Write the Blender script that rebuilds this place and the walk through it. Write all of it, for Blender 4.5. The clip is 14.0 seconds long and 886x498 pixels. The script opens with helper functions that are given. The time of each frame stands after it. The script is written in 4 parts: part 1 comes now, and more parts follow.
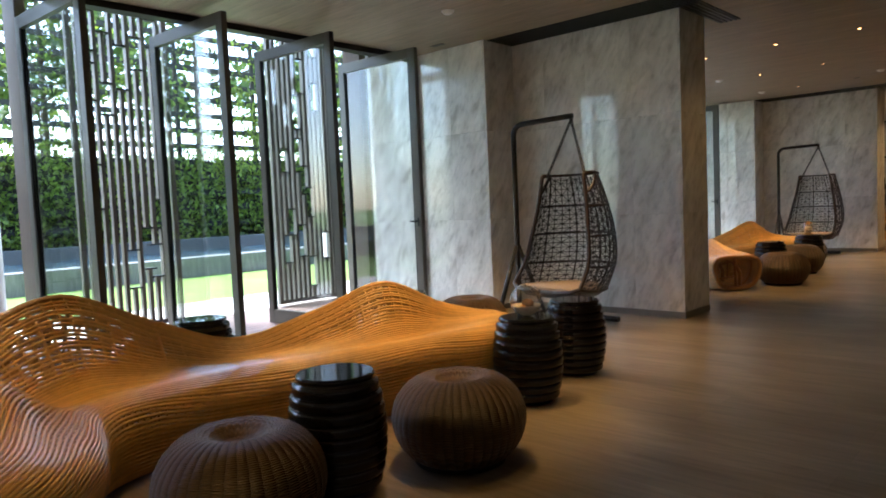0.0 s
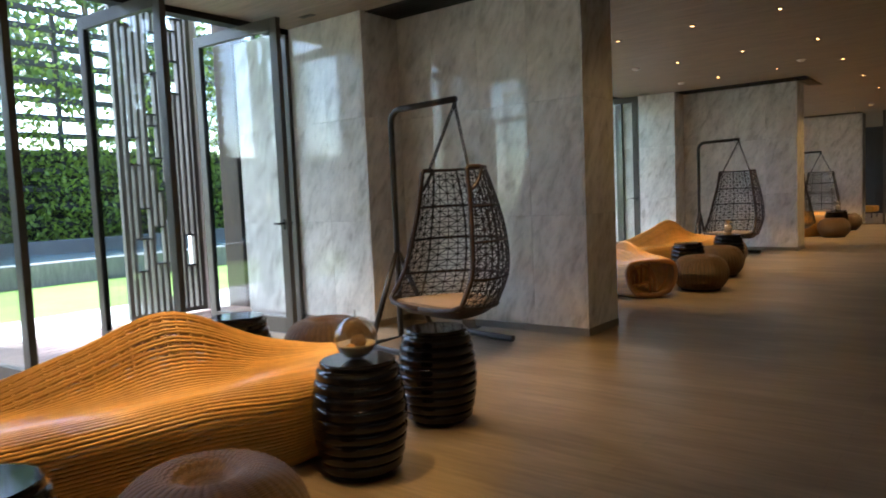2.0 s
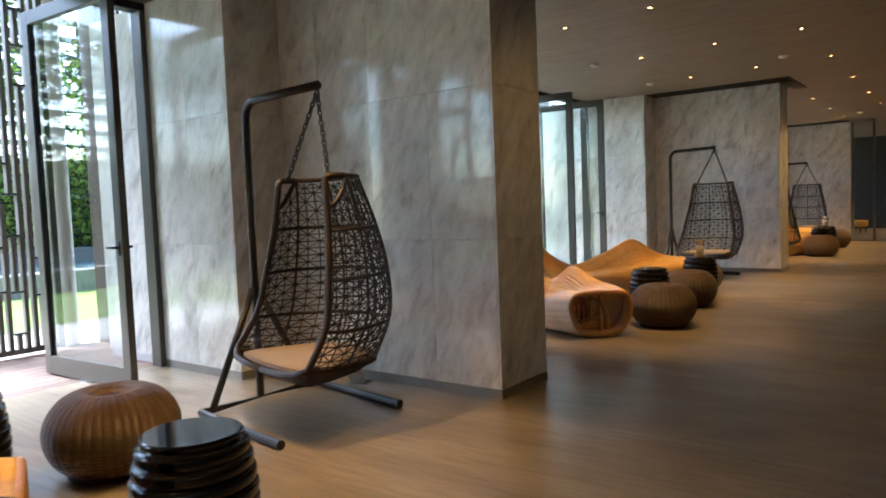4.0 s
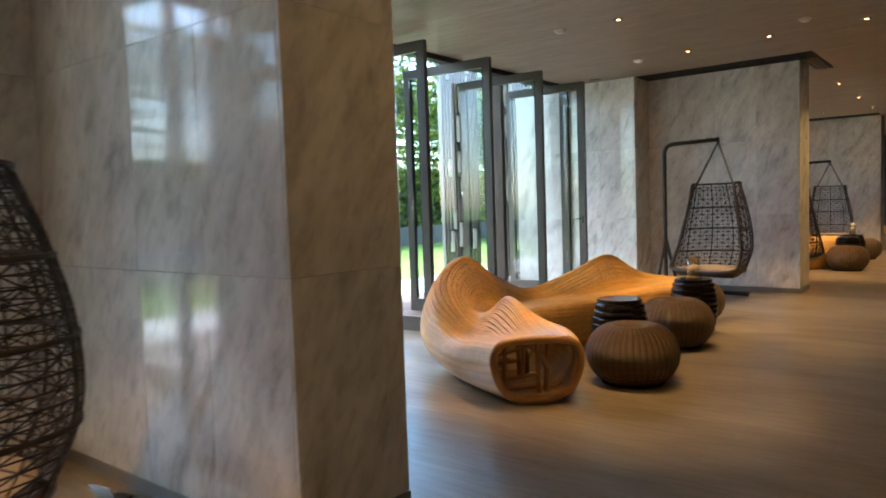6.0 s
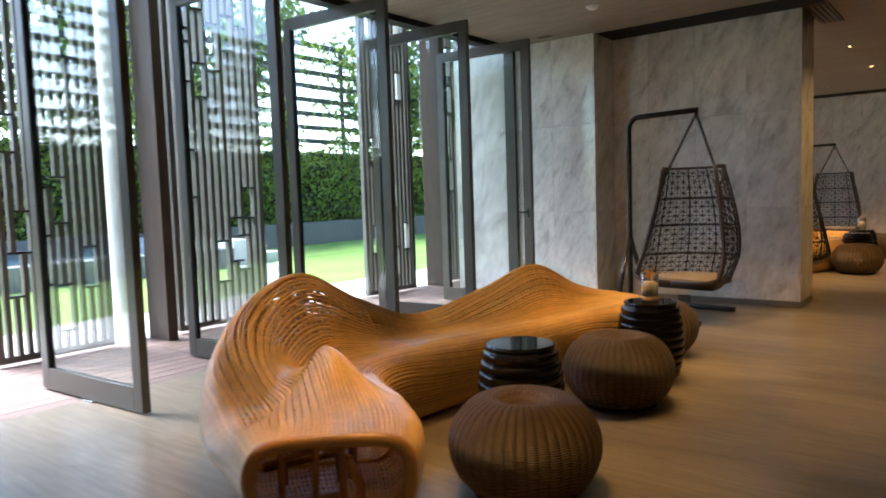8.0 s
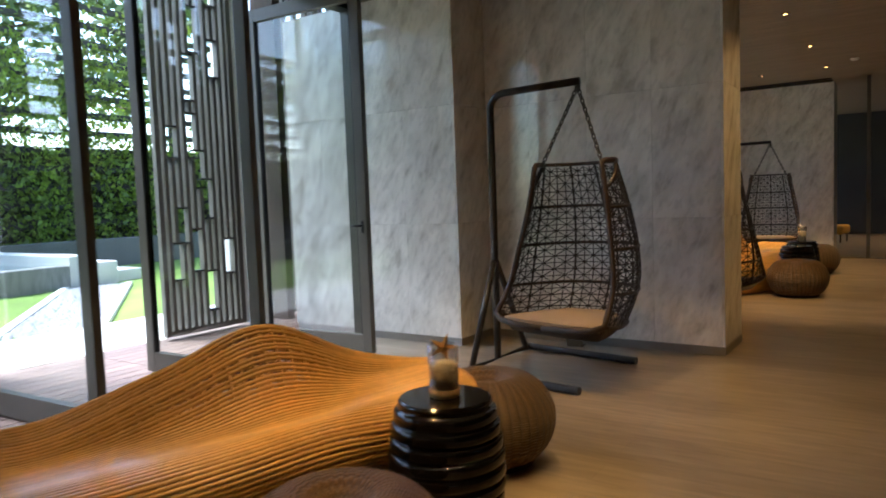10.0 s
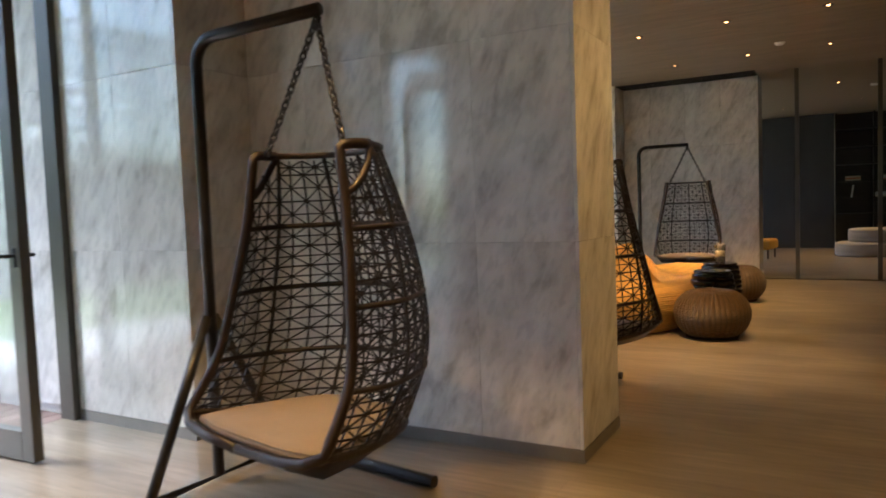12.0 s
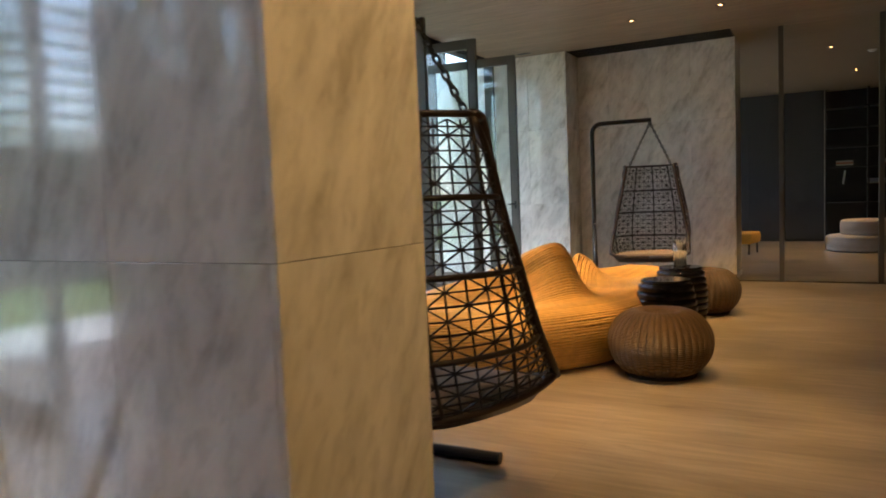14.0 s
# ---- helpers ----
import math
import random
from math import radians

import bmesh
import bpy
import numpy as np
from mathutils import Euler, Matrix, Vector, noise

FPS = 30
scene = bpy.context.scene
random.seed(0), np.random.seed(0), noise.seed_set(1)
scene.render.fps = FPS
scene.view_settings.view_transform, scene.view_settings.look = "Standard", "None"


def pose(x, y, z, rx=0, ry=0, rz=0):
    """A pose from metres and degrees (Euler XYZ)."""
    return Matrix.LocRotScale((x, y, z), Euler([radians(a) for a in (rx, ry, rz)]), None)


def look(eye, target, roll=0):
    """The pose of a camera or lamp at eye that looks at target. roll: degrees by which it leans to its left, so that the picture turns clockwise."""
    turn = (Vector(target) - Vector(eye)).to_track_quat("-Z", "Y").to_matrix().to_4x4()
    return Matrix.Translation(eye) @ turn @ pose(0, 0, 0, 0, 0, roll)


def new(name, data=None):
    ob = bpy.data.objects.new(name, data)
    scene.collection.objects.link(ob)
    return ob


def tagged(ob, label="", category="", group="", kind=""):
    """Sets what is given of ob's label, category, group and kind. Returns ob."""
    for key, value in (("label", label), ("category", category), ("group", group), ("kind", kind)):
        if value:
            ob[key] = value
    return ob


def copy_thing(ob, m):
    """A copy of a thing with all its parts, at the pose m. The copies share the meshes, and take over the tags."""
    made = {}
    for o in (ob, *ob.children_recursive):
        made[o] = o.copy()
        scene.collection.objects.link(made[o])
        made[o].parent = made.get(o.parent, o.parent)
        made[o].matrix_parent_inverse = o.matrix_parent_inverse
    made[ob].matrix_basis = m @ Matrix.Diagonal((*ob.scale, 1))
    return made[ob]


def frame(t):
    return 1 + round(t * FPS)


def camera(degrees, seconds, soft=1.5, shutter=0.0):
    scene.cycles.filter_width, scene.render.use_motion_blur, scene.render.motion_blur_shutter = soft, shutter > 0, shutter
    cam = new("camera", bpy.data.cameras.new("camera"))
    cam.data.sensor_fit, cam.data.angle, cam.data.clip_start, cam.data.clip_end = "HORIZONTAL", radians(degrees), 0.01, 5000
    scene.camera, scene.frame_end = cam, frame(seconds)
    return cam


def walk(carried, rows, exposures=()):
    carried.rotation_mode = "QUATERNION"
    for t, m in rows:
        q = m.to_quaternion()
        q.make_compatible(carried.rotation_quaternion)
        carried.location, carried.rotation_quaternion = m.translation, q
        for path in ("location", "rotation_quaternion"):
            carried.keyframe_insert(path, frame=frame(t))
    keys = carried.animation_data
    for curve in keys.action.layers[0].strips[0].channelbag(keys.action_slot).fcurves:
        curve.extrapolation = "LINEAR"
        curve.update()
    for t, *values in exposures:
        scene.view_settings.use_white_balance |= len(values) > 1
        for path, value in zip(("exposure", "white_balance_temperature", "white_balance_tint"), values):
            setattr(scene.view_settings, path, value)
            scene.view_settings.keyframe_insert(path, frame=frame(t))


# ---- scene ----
cam = camera(64.9, 14.0, 1.8, 0.4)
PATH = [
    (0, (2.999, -6.737, 1.254), (1.635, -5.28, 1.127), -2.5),
    (0.5, (2.927, -6.488, 1.268), (1.579, -5.016, 1.146), -2.4),
    (1, (2.847, -6.184, 1.261), (1.531, -4.682, 1.132), -2.5),
    (1.5, (2.791, -5.873, 1.258), (1.516, -4.339, 1.118), -2.5),
    (2, (2.711, -5.492, 1.267), (1.484, -3.92, 1.118), -2.5),
    (2.5, (2.652, -5.118, 1.279), (1.456, -3.521, 1.143), -2.4),
    (3, (2.582, -4.679, 1.279), (1.406, -3.066, 1.156), -2.4),
    (5.5, (2.164, -2.294, 1.311), (0.91, -0.741, 1.187), -1.9),
    (6, (2.011, -1.641, 1.305), (0.773, -0.074, 1.186), -1.9),
    (6.5, (1.891, -1.125, 1.293), (0.656, 0.443, 1.162), -2.0),
    (7, (1.781, -0.541, 1.286), (0.545, 1.024, 1.141), -2.0),
    (7.5, (1.661, 0.016, 1.288), (0.417, 1.575, 1.139), -1.9),
    (10, (1.189, 3.036, 1.269), (0.068, 4.687, 1.128), -2.1),
    (10.5, (1.133, 3.629, 1.259), (0.028, 5.292, 1.131), -2.2),
    (11, (1.083, 4.259, 1.252), (0.021, 5.949, 1.131), -2.2),
    (11.5, (1.065, 4.829, 1.246), (0.054, 6.551, 1.126), -2.2),
    (12, (1.058, 5.426, 1.241), (0.071, 7.161, 1.125), -2.1),
    (12.5, (1.054, 5.929, 1.236), (0.06, 7.66, 1.110), -2.1),
    (13, (1.046, 6.413, 1.233), (0.052, 8.142, 1.088), -2.3),
    (13.5, (1.009, 6.967, 1.216), (0.031, 8.705, 1.068), -2.4),
    (14, (0.999, 7.478, 1.183), (0.037, 9.226, 1.04), -2.3),
]
walk(cam, [(t, look(eye, target, roll)) for t, eye, target, roll in PATH], ((0.0, 2.98, 5750, 9), (3.0, 3.08, 5750, 9), (5.5, 3.3, 5750, 9), (7.5, 3.0, 5750, 9), (10.0, 2.6, 5750, 9), (11.0, 2.8, 5750, 9), (12.5, 3.14, 5750, 9), (13.1, 3.24, 5750, 9), (14.0, 3.06, 5750, 9)))

# ---- light ----
world = bpy.data.worlds.new("world")
scene.world = world
world.use_nodes = True
wn = world.node_tree.nodes
sky = wn.new("ShaderNodeTexSky")
sky.sky_type = "NISHITA"
sky.sun_disc = False
sky.sun_elevation, sky.sun_rotation = radians(55), radians(250)
sky.air_density, sky.dust_density, sky.ozone_density = 1.0, 1.2, 1.0
world.node_tree.links.new(sky.outputs[0], wn["Background"].inputs[0])
wn["Background"].inputs[1].default_value = 0.15
sun = new("sun", bpy.data.lights.new("sun", "SUN"))
sun.data.energy, sun.data.angle, sun.data.color = 2.6, radians(30), (1.0, 0.98, 0.96)
sun.matrix_world = look((-9.4, -3.4, 14.3), (0, 0, 0))

BAY = 8.58
CEIL = 3.09
SOFFIT = 4.2
SPOT_ENERGY = 21.0


# ---- mesh helpers ----
class Mesh:
    """Gathers vertices and faces of one mesh."""

    def __init__(self):
        self.v, self.f = [], []

    def add(self, verts, faces):
        n = len(self.v)
        self.v += [tuple(p) for p in verts]
        self.f += [tuple(i + n for i in f) for f in faces]
        return self

    def box(self, x0, x1, y0, y1, z0, z1, c=0.0):
        """A box, its edges chamfered by c."""
        if c <= 0:
            v = [(x, y, z) for z in (z0, z1) for y in (y0, y1) for x in (x0, x1)]
            return self.add(v, [(0, 2, 3, 1), (4, 5, 7, 6), (0, 1, 5, 4), (1, 3, 7, 5), (3, 2, 6, 7), (2, 0, 4, 6)])
        bm = bmesh.new()
        bmesh.ops.create_cube(bm, size=1.0, matrix=Matrix.Translation(((x0 + x1) / 2, (y0 + y1) / 2, (z0 + z1) / 2)) @ Matrix.Diagonal((x1 - x0, y1 - y0, z1 - z0, 1)))
        bmesh.ops.bevel(bm, geom=bm.edges[:], offset=c, segments=2, affect="EDGES", profile=0.5)
        bm.verts.index_update()
        self.add([p.co for p in bm.verts], [[q.index for q in f.verts] for f in bm.faces])
        bm.free()
        return self

    def tube(self, pts, r, n=8, closed=False, caps=True):
        """A round bar along points; r is one radius or one for each point."""
        pts = [Vector(p) for p in pts]
        m = len(pts)
        rs = r if isinstance(r, (list, tuple)) else [r] * m
        base, side = len(self.v), None
        for i, p in enumerate(pts):
            a = pts[(i - 1) % m] if closed or i else p
            b = pts[(i + 1) % m] if closed or i < m - 1 else p
            d = (b - a).normalized()
            if side is None:
                side = d.cross(Vector((0, 0, 1)) if abs(d.z) < 0.9 else Vector((1, 0, 0))).normalized()
            side = (side - d * side.dot(d)).normalized()
            up = d.cross(side)
            for k in range(n):
                t = 2 * math.pi * (k + 0.5) / n
                self.v.append(tuple(p + (side * math.cos(t) + up * math.sin(t)) * rs[i]))
        for i in range(m if closed else m - 1):
            j = (i + 1) % m
            for k in range(n):
                l = (k + 1) % n
                self.f.append((base + i * n + k, base + i * n + l, base + j * n + l, base + j * n + k))
        if caps and not closed:
            self.f.append(tuple(base + k for k in reversed(range(n))))
            self.f.append(tuple(base + (m - 1) * n + k for k in range(n)))
        return self

    def lathe(self, profile, n=48, ripple=None):
        """Turns (radius, z) pairs about the z axis. ripple(angle, i) is added to the radius."""
        base = len(self.v)
        for i, (r, z) in enumerate(profile):
            for k in range(n):
                t = 2 * math.pi * k / n
                q = max(r + (ripple(t, i) if ripple else 0), 0.0005)
                self.v.append((q * math.cos(t), q * math.sin(t), z))
        for i in range(len(profile) - 1):
            for k in range(n):
                l = (k + 1) % n
                self.f.append((base + i * n + k, base + i * n + l, base + (i + 1) * n + l, base + (i + 1) * n + k))
        return self

    def data(self, name, material, smooth=False):
        me = bpy.data.meshes.new(name)
        me.from_pydata(self.v, [], self.f)
        me.materials.append(material)
        if smooth:
            me.polygons.foreach_set("use_smooth", [True] * len(me.polygons))
        me.update()
        return me


def part(name, mesh, material, parent=None, label="", smooth=False, at=None):
    ob = new(name, mesh.data(name, material, smooth) if isinstance(mesh, Mesh) else mesh)
    ob.parent = parent
    if at is not None:
        ob.matrix_basis = at
    if label:
        ob["label"] = label
    return ob


def thing(name, label, category, at=None, group=""):
    ob = new(name)
    ob.empty_display_size = 0.1
    if at is not None:
        ob.matrix_basis = at
    return tagged(ob, label, category, group)


def spline(points, t):
    """Catmull-Rom through points (tuples of any length), t from 0 to len - 1."""
    i = min(int(t), len(points) - 2)
    f = t - i
    p0, p1, p2, p3 = points[max(i - 1, 0)], points[i], points[i + 1], points[min(i + 2, len(points) - 1)]
    return [0.5 * (2 * b + (c - a) * f + (2 * a - 5 * b + 4 * c - d) * f * f + (3 * b - a - 3 * c + d) * f ** 3) for a, b, c, d in zip(p0, p1, p2, p3)]


# ---- materials ----
def material(name, color, rough=0.5, metal=0.0, vary=0.15, scale=8.0, fine=90.0, bump=0.1, stretch=(1, 1, 1), coat=0.0, rnd=0.0, world_space=False):
    """A principled surface whose colour varies at two scales, with fine relief."""
    m = bpy.data.materials.new(name)
    m.use_nodes = True
    nt = m.node_tree
    b = nt.nodes["Principled BSDF"]
    b.inputs["Roughness"].default_value, b.inputs["Metallic"].default_value = rough, metal
    b.inputs["Coat Weight"].default_value = coat
    b.inputs["Coat Roughness"].default_value = 0.05
    if world_space:
        src = nt.nodes.new("ShaderNodeNewGeometry").outputs["Position"]
    else:
        src = nt.nodes.new("ShaderNodeTexCoord").outputs["Object"]
    mp = nt.nodes.new("ShaderNodeMapping")
    mp.inputs["Scale"].default_value = stretch
    nt.links.new(src, mp.inputs[0])
    big, small = nt.nodes.new("ShaderNodeTexNoise"), nt.nodes.new("ShaderNodeTexNoise")
    big.inputs["Scale"].default_value, small.inputs["Scale"].default_value = scale, fine
    big.inputs["Detail"].default_value, small.inputs["Detail"].default_value = 5, 3
    for n in (big, small):
        nt.links.new(mp.outputs[0], n.inputs["Vector"])
    mix = nt.nodes.new("ShaderNodeMath")
    mix.operation = "MULTIPLY_ADD"
    mix.inputs[1].default_value = 0.5
    nt.links.new(small.outputs["Fac"], mix.inputs[0])
    nt.links.new(big.outputs["Fac"], mix.inputs[2])
    ramp = nt.nodes.new("ShaderNodeMapRange")
    ramp.inputs[1].default_value, ramp.inputs[2].default_value = 0.45, 1.05
    ramp.inputs[3].default_value, ramp.inputs[4].default_value = 1 - vary, 1 + vary
    nt.links.new(mix.outputs[0], ramp.inputs[0])
    mul = nt.nodes.new("ShaderNodeMix")
    mul.data_type, mul.blend_type = "RGBA", "MULTIPLY"
    mul.inputs[0].default_value = 1
    mul.inputs[6].default_value = (*color, 1)
    nt.links.new(ramp.outputs[0], mul.inputs[7])
    out = mul.outputs[2]
    if rnd:
        info = nt.nodes.new("ShaderNodeObjectInfo")
        r2 = nt.nodes.new("ShaderNodeMapRange")
        r2.inputs[3].default_value, r2.inputs[4].default_value = 1 - rnd, 1 + rnd
        nt.links.new(info.outputs["Random"], r2.inputs[0])
        m2 = nt.nodes.new("ShaderNodeMix")
        m2.data_type, m2.blend_type = "RGBA", "MULTIPLY"
        m2.inputs[0].default_value = 1
        nt.links.new(out, m2.inputs[6])
        nt.links.new(r2.outputs[0], m2.inputs[7])
        out = m2.outputs[2]
    nt.links.new(out, b.inputs["Base Color"])
    if bump:
        bp = nt.nodes.new("ShaderNodeBump")
        bp.inputs["Strength"].default_value, bp.inputs["Distance"].default_value = bump, 0.01
        nt.links.new(mix.outputs[0], bp.inputs["Height"])
        nt.links.new(bp.outputs[0], b.inputs["Normal"])
    return m


def marble_material():
    """Pale grey marble with slanting darker veins, polished."""
    m = bpy.data.materials.new("marble")
    m.use_nodes = True
    nt = m.node_tree
    b = nt.nodes["Principled BSDF"]
    b.inputs["Roughness"].default_value = 0.08
    geo = nt.nodes.new("ShaderNodeNewGeometry")
    info = nt.nodes.new("ShaderNodeObjectInfo")
    off = nt.nodes.new("ShaderNodeVectorMath")
    off.operation = "MULTIPLY_ADD"
    off.inputs[1].default_value = (7, 7, 7)
    nt.links.new(info.outputs["Random"], off.inputs[0])
    nt.links.new(geo.outputs["Position"], off.inputs[2])
    mp = nt.nodes.new("ShaderNodeMapping")
    mp.inputs["Rotation"].default_value = (radians(-24), radians(26), 0)
    mp.vector_type = "TEXTURE"
    mp.inputs["Scale"].default_value = (1.0, 1.0, 11.0)
    nt.links.new(off.outputs[0], mp.inputs[0])
    veins = nt.nodes.new("ShaderNodeTexNoise")
    veins.inputs["Scale"].default_value, veins.inputs["Detail"].default_value, veins.inputs["Roughness"].default_value = 7.0, 7, 0.56
    veins.inputs["Distortion"].default_value = 0.25
    cloud = nt.nodes.new("ShaderNodeTexNoise")
    cloud.inputs["Scale"].default_value, cloud.inputs["Detail"].default_value = 1.6, 4
    nt.links.new(mp.outputs[0], veins.inputs["Vector"])
    nt.links.new(off.outputs[0], cloud.inputs["Vector"])
    r1 = nt.nodes.new("ShaderNodeValToRGB")
    e = r1.color_ramp.elements
    e[0].position, e[0].color = 0.30, (0.56, 0.535, 0.49, 1)
    e[1].position, e[1].color = 0.60, (0.93, 0.91, 0.87, 1)
    mid = e.new(0.43)
    mid.color = (0.79, 0.77, 0.73, 1)
    nt.links.new(veins.outputs["Fac"], r1.inputs[0])
    r2 = nt.nodes.new("ShaderNodeMapRange")
    r2.inputs[1].default_value, r2.inputs[2].default_value, r2.inputs[3].default_value, r2.inputs[4].default_value = 0.3, 0.7, 0.90, 1.05
    nt.links.new(cloud.outputs["Fac"], r2.inputs[0])
    mul = nt.nodes.new("ShaderNodeMix")
    mul.data_type, mul.blend_type = "RGBA", "MULTIPLY"
    mul.inputs[0].default_value = 1
    nt.links.new(r1.outputs[0], mul.inputs[6])
    nt.links.new(r2.outputs[0], mul.inputs[7])
    # hair-fine veins along the same slant
    thin = nt.nodes.new("ShaderNodeTexNoise")
    thin.inputs["Scale"].default_value, thin.inputs["Detail"].default_value, thin.inputs["Distortion"].default_value = 24.0, 5, 0.3
    nt.links.new(mp.outputs[0], thin.inputs["Vector"])
    r3 = nt.nodes.new("ShaderNodeMapRange")
    r3.inputs[1].default_value, r3.inputs[2].default_value, r3.inputs[3].default_value, r3.inputs[4].default_value = 0.36, 0.5, 0.88, 1.0
    nt.links.new(thin.outputs["Fac"], r3.inputs[0])
    mul2 = nt.nodes.new("ShaderNodeMix")
    mul2.data_type, mul2.blend_type = "RGBA", "MULTIPLY"
    mul2.inputs[0].default_value = 1
    nt.links.new(mul.outputs[2], mul2.inputs[6])
    nt.links.new(r3.outputs[0], mul2.inputs[7])
    nt.links.new(mul2.outputs[2], b.inputs["Base Color"])
    return m


def boards_material(name, c1, c2, rough, width, length, along_y, grain=1.0, joint=0.75, worn=0.0):
    """Wooden boards: brick pattern for the tone of each board, streaky grain and a few knots."""
    m = bpy.data.materials.new(name)
    m.use_nodes = True
    nt = m.node_tree
    b = nt.nodes["Principled BSDF"]
    b.inputs["Roughness"].default_value = rough
    geo = nt.nodes.new("ShaderNodeNewGeometry")
    mp = nt.nodes.new("ShaderNodeMapping")
    mp.inputs["Rotation"].default_value = (0, 0, radians(90) if along_y else 0)
    nt.links.new(geo.outputs["Position"], mp.inputs[0])
    br = nt.nodes.new("ShaderNodeTexBrick")
    br.offset, br.squash = 0.37, 1.0
    br.inputs["Scale"].default_value = 1.0
    br.inputs["Brick Width"].default_value, br.inputs["Row Height"].default_value = length, width
    br.inputs["Mortar Size"].default_value, br.inputs["Mortar Smooth"].default_value = 0.0016, 0.2
    br.inputs["Color1"].default_value, br.inputs["Color2"].default_value = (*c1, 1), (*c2, 1)
    br.inputs["Mortar"].default_value = (*[joint * x for x in c1], 1)
    nt.links.new(mp.outputs[0], br.inputs["Vector"])
    st = nt.nodes.new("ShaderNodeMapping")
    st.inputs["Scale"].default_value = (1.2, 14, 1)
    nt.links.new(mp.outputs[0], st.inputs[0])
    g = nt.nodes.new("ShaderNodeTexNoise")
    g.inputs["Scale"].default_value, g.inputs["Detail"].default_value, g.inputs["Distortion"].default_value = 2.2, 7, 0.6
    nt.links.new(st.outputs[0], g.inputs["Vector"])
    k = nt.nodes.new("ShaderNodeMapping")
    k.inputs["Scale"].default_value = (1.0, 5.0, 1)
    nt.links.new(mp.outputs[0], k.inputs[0])
    kn = nt.nodes.new("ShaderNodeTexNoise")
    kn.inputs["Scale"].default_value, kn.inputs["Detail"].default_value = 2.3, 3
    nt.links.new(k.outputs[0], kn.inputs["Vector"])
    kr = nt.nodes.new("ShaderNodeMapRange")
    kr.inputs[1].default_value, kr.inputs[2].default_value, kr.inputs[3].default_value, kr.inputs[4].default_value = 0.68, 0.78, 1.0, 0.62
    nt.links.new(kn.outputs["Fac"], kr.inputs[0])
    r = nt.nodes.new("ShaderNodeMapRange")
    r.inputs[1].default_value, r.inputs[2].default_value = 0.3, 0.7
    r.inputs[3].default_value, r.inputs[4].default_value = 1 - 0.28 * grain, 1 + 0.2 * grain
    nt.links.new(g.outputs["Fac"], r.inputs[0])
    kk = nt.nodes.new("ShaderNodeMath")
    kk.operation = "MULTIPLY"
    nt.links.new(r.outputs[0], kk.inputs[0])
    nt.links.new(kr.outputs[0], kk.inputs[1])
    # broad worn patches over many boards
    pm = nt.nodes.new("ShaderNodeMapping")
    pm.inputs["Scale"].default_value = (0.55, 1.5, 1)
    nt.links.new(mp.outputs[0], pm.inputs[0])
    pn = nt.nodes.new("ShaderNodeTexNoise")
    pn.inputs["Scale"].default_value, pn.inputs["Detail"].default_value, pn.inputs["Distortion"].default_value = 1.5, 6, 0.8
    nt.links.new(pm.outputs[0], pn.inputs["Vector"])
    pr = nt.nodes.new("ShaderNodeMapRange")
    pr.inputs[1].default_value, pr.inputs[2].default_value, pr.inputs[3].default_value, pr.inputs[4].default_value = 0.35, 0.65, 1 - worn, 1 + 0.7 * worn
    nt.links.new(pn.outputs["Fac"], pr.inputs[0])
    both = nt.nodes.new("ShaderNodeMath")
    both.operation = "MULTIPLY"
    nt.links.new(kk.outputs[0], both.inputs[0])
    nt.links.new(pr.outputs[0], both.inputs[1])
    mul = nt.nodes.new("ShaderNodeMix")
    mul.data_type, mul.blend_type = "RGBA", "MULTIPLY"
    mul.inputs[0].default_value = 1
    nt.links.new(br.outputs["Color"], mul.inputs[6])
    nt.links.new(both.outputs[0], mul.inputs[7])
    nt.links.new(mul.outputs[2], b.inputs["Base Color"])
    bp = nt.nodes.new("ShaderNodeBump")
    bp.inputs["Strength"].default_value, bp.inputs["Distance"].default_value = 0.12, 0.004
    nt.links.new(g.outputs["Fac"], bp.inputs["Height"])
    nt.links.new(bp.outputs[0], b.inputs["Normal"])
    return m


def pane_material(name, tint, gloss=0.035, edge=0.6, power=4.0):
    """A thin pane: clear with a mirror's gloss on top."""
    m = bpy.data.materials.new(name)
    m.use_nodes = True
    nt = m.node_tree
    nt.nodes.remove(nt.nodes["Principled BSDF"])
    tr, gl, mix, fr, pw = (nt.nodes.new(k) for k in ("ShaderNodeBsdfTransparent", "ShaderNodeBsdfGlossy", "ShaderNodeMixShader", "ShaderNodeLayerWeight", "ShaderNodeMath"))
    tr.inputs[0].default_value = (*tint, 1)
    gl.inputs["Roughness"].default_value = 0.01
    fr.inputs[0].default_value = 0.5
    pw.operation = "POWER"
    pw.inputs[1].default_value = power
    lift = nt.nodes.new("ShaderNodeMath")
    lift.operation = "MULTIPLY_ADD"
    lift.inputs[1].default_value, lift.inputs[2].default_value = edge, gloss
    nt.links.new(fr.outputs["Facing"], pw.inputs[0])
    nt.links.new(pw.outputs[0], lift.inputs[0])
    nt.links.new(lift.outputs[0], mix.inputs[0])
    nt.links.new(tr.outputs[0], mix.inputs[1])
    nt.links.new(gl.outputs[0], mix.inputs[2])
    nt.links.new(mix.outputs[0], nt.nodes["Material Output"].inputs[0])
    return m


def glow_material(name, color, strength):
    m = bpy.data.materials.new(name)
    m.use_nodes = True
    b = m.node_tree.nodes["Principled BSDF"]
    b.inputs["Base Color"].default_value = (0.8, 0.8, 0.8, 1)
    b.inputs["Emission Color"].default_value = (*color, 1)
    b.inputs["Emission Strength"].default_value = strength
    return m


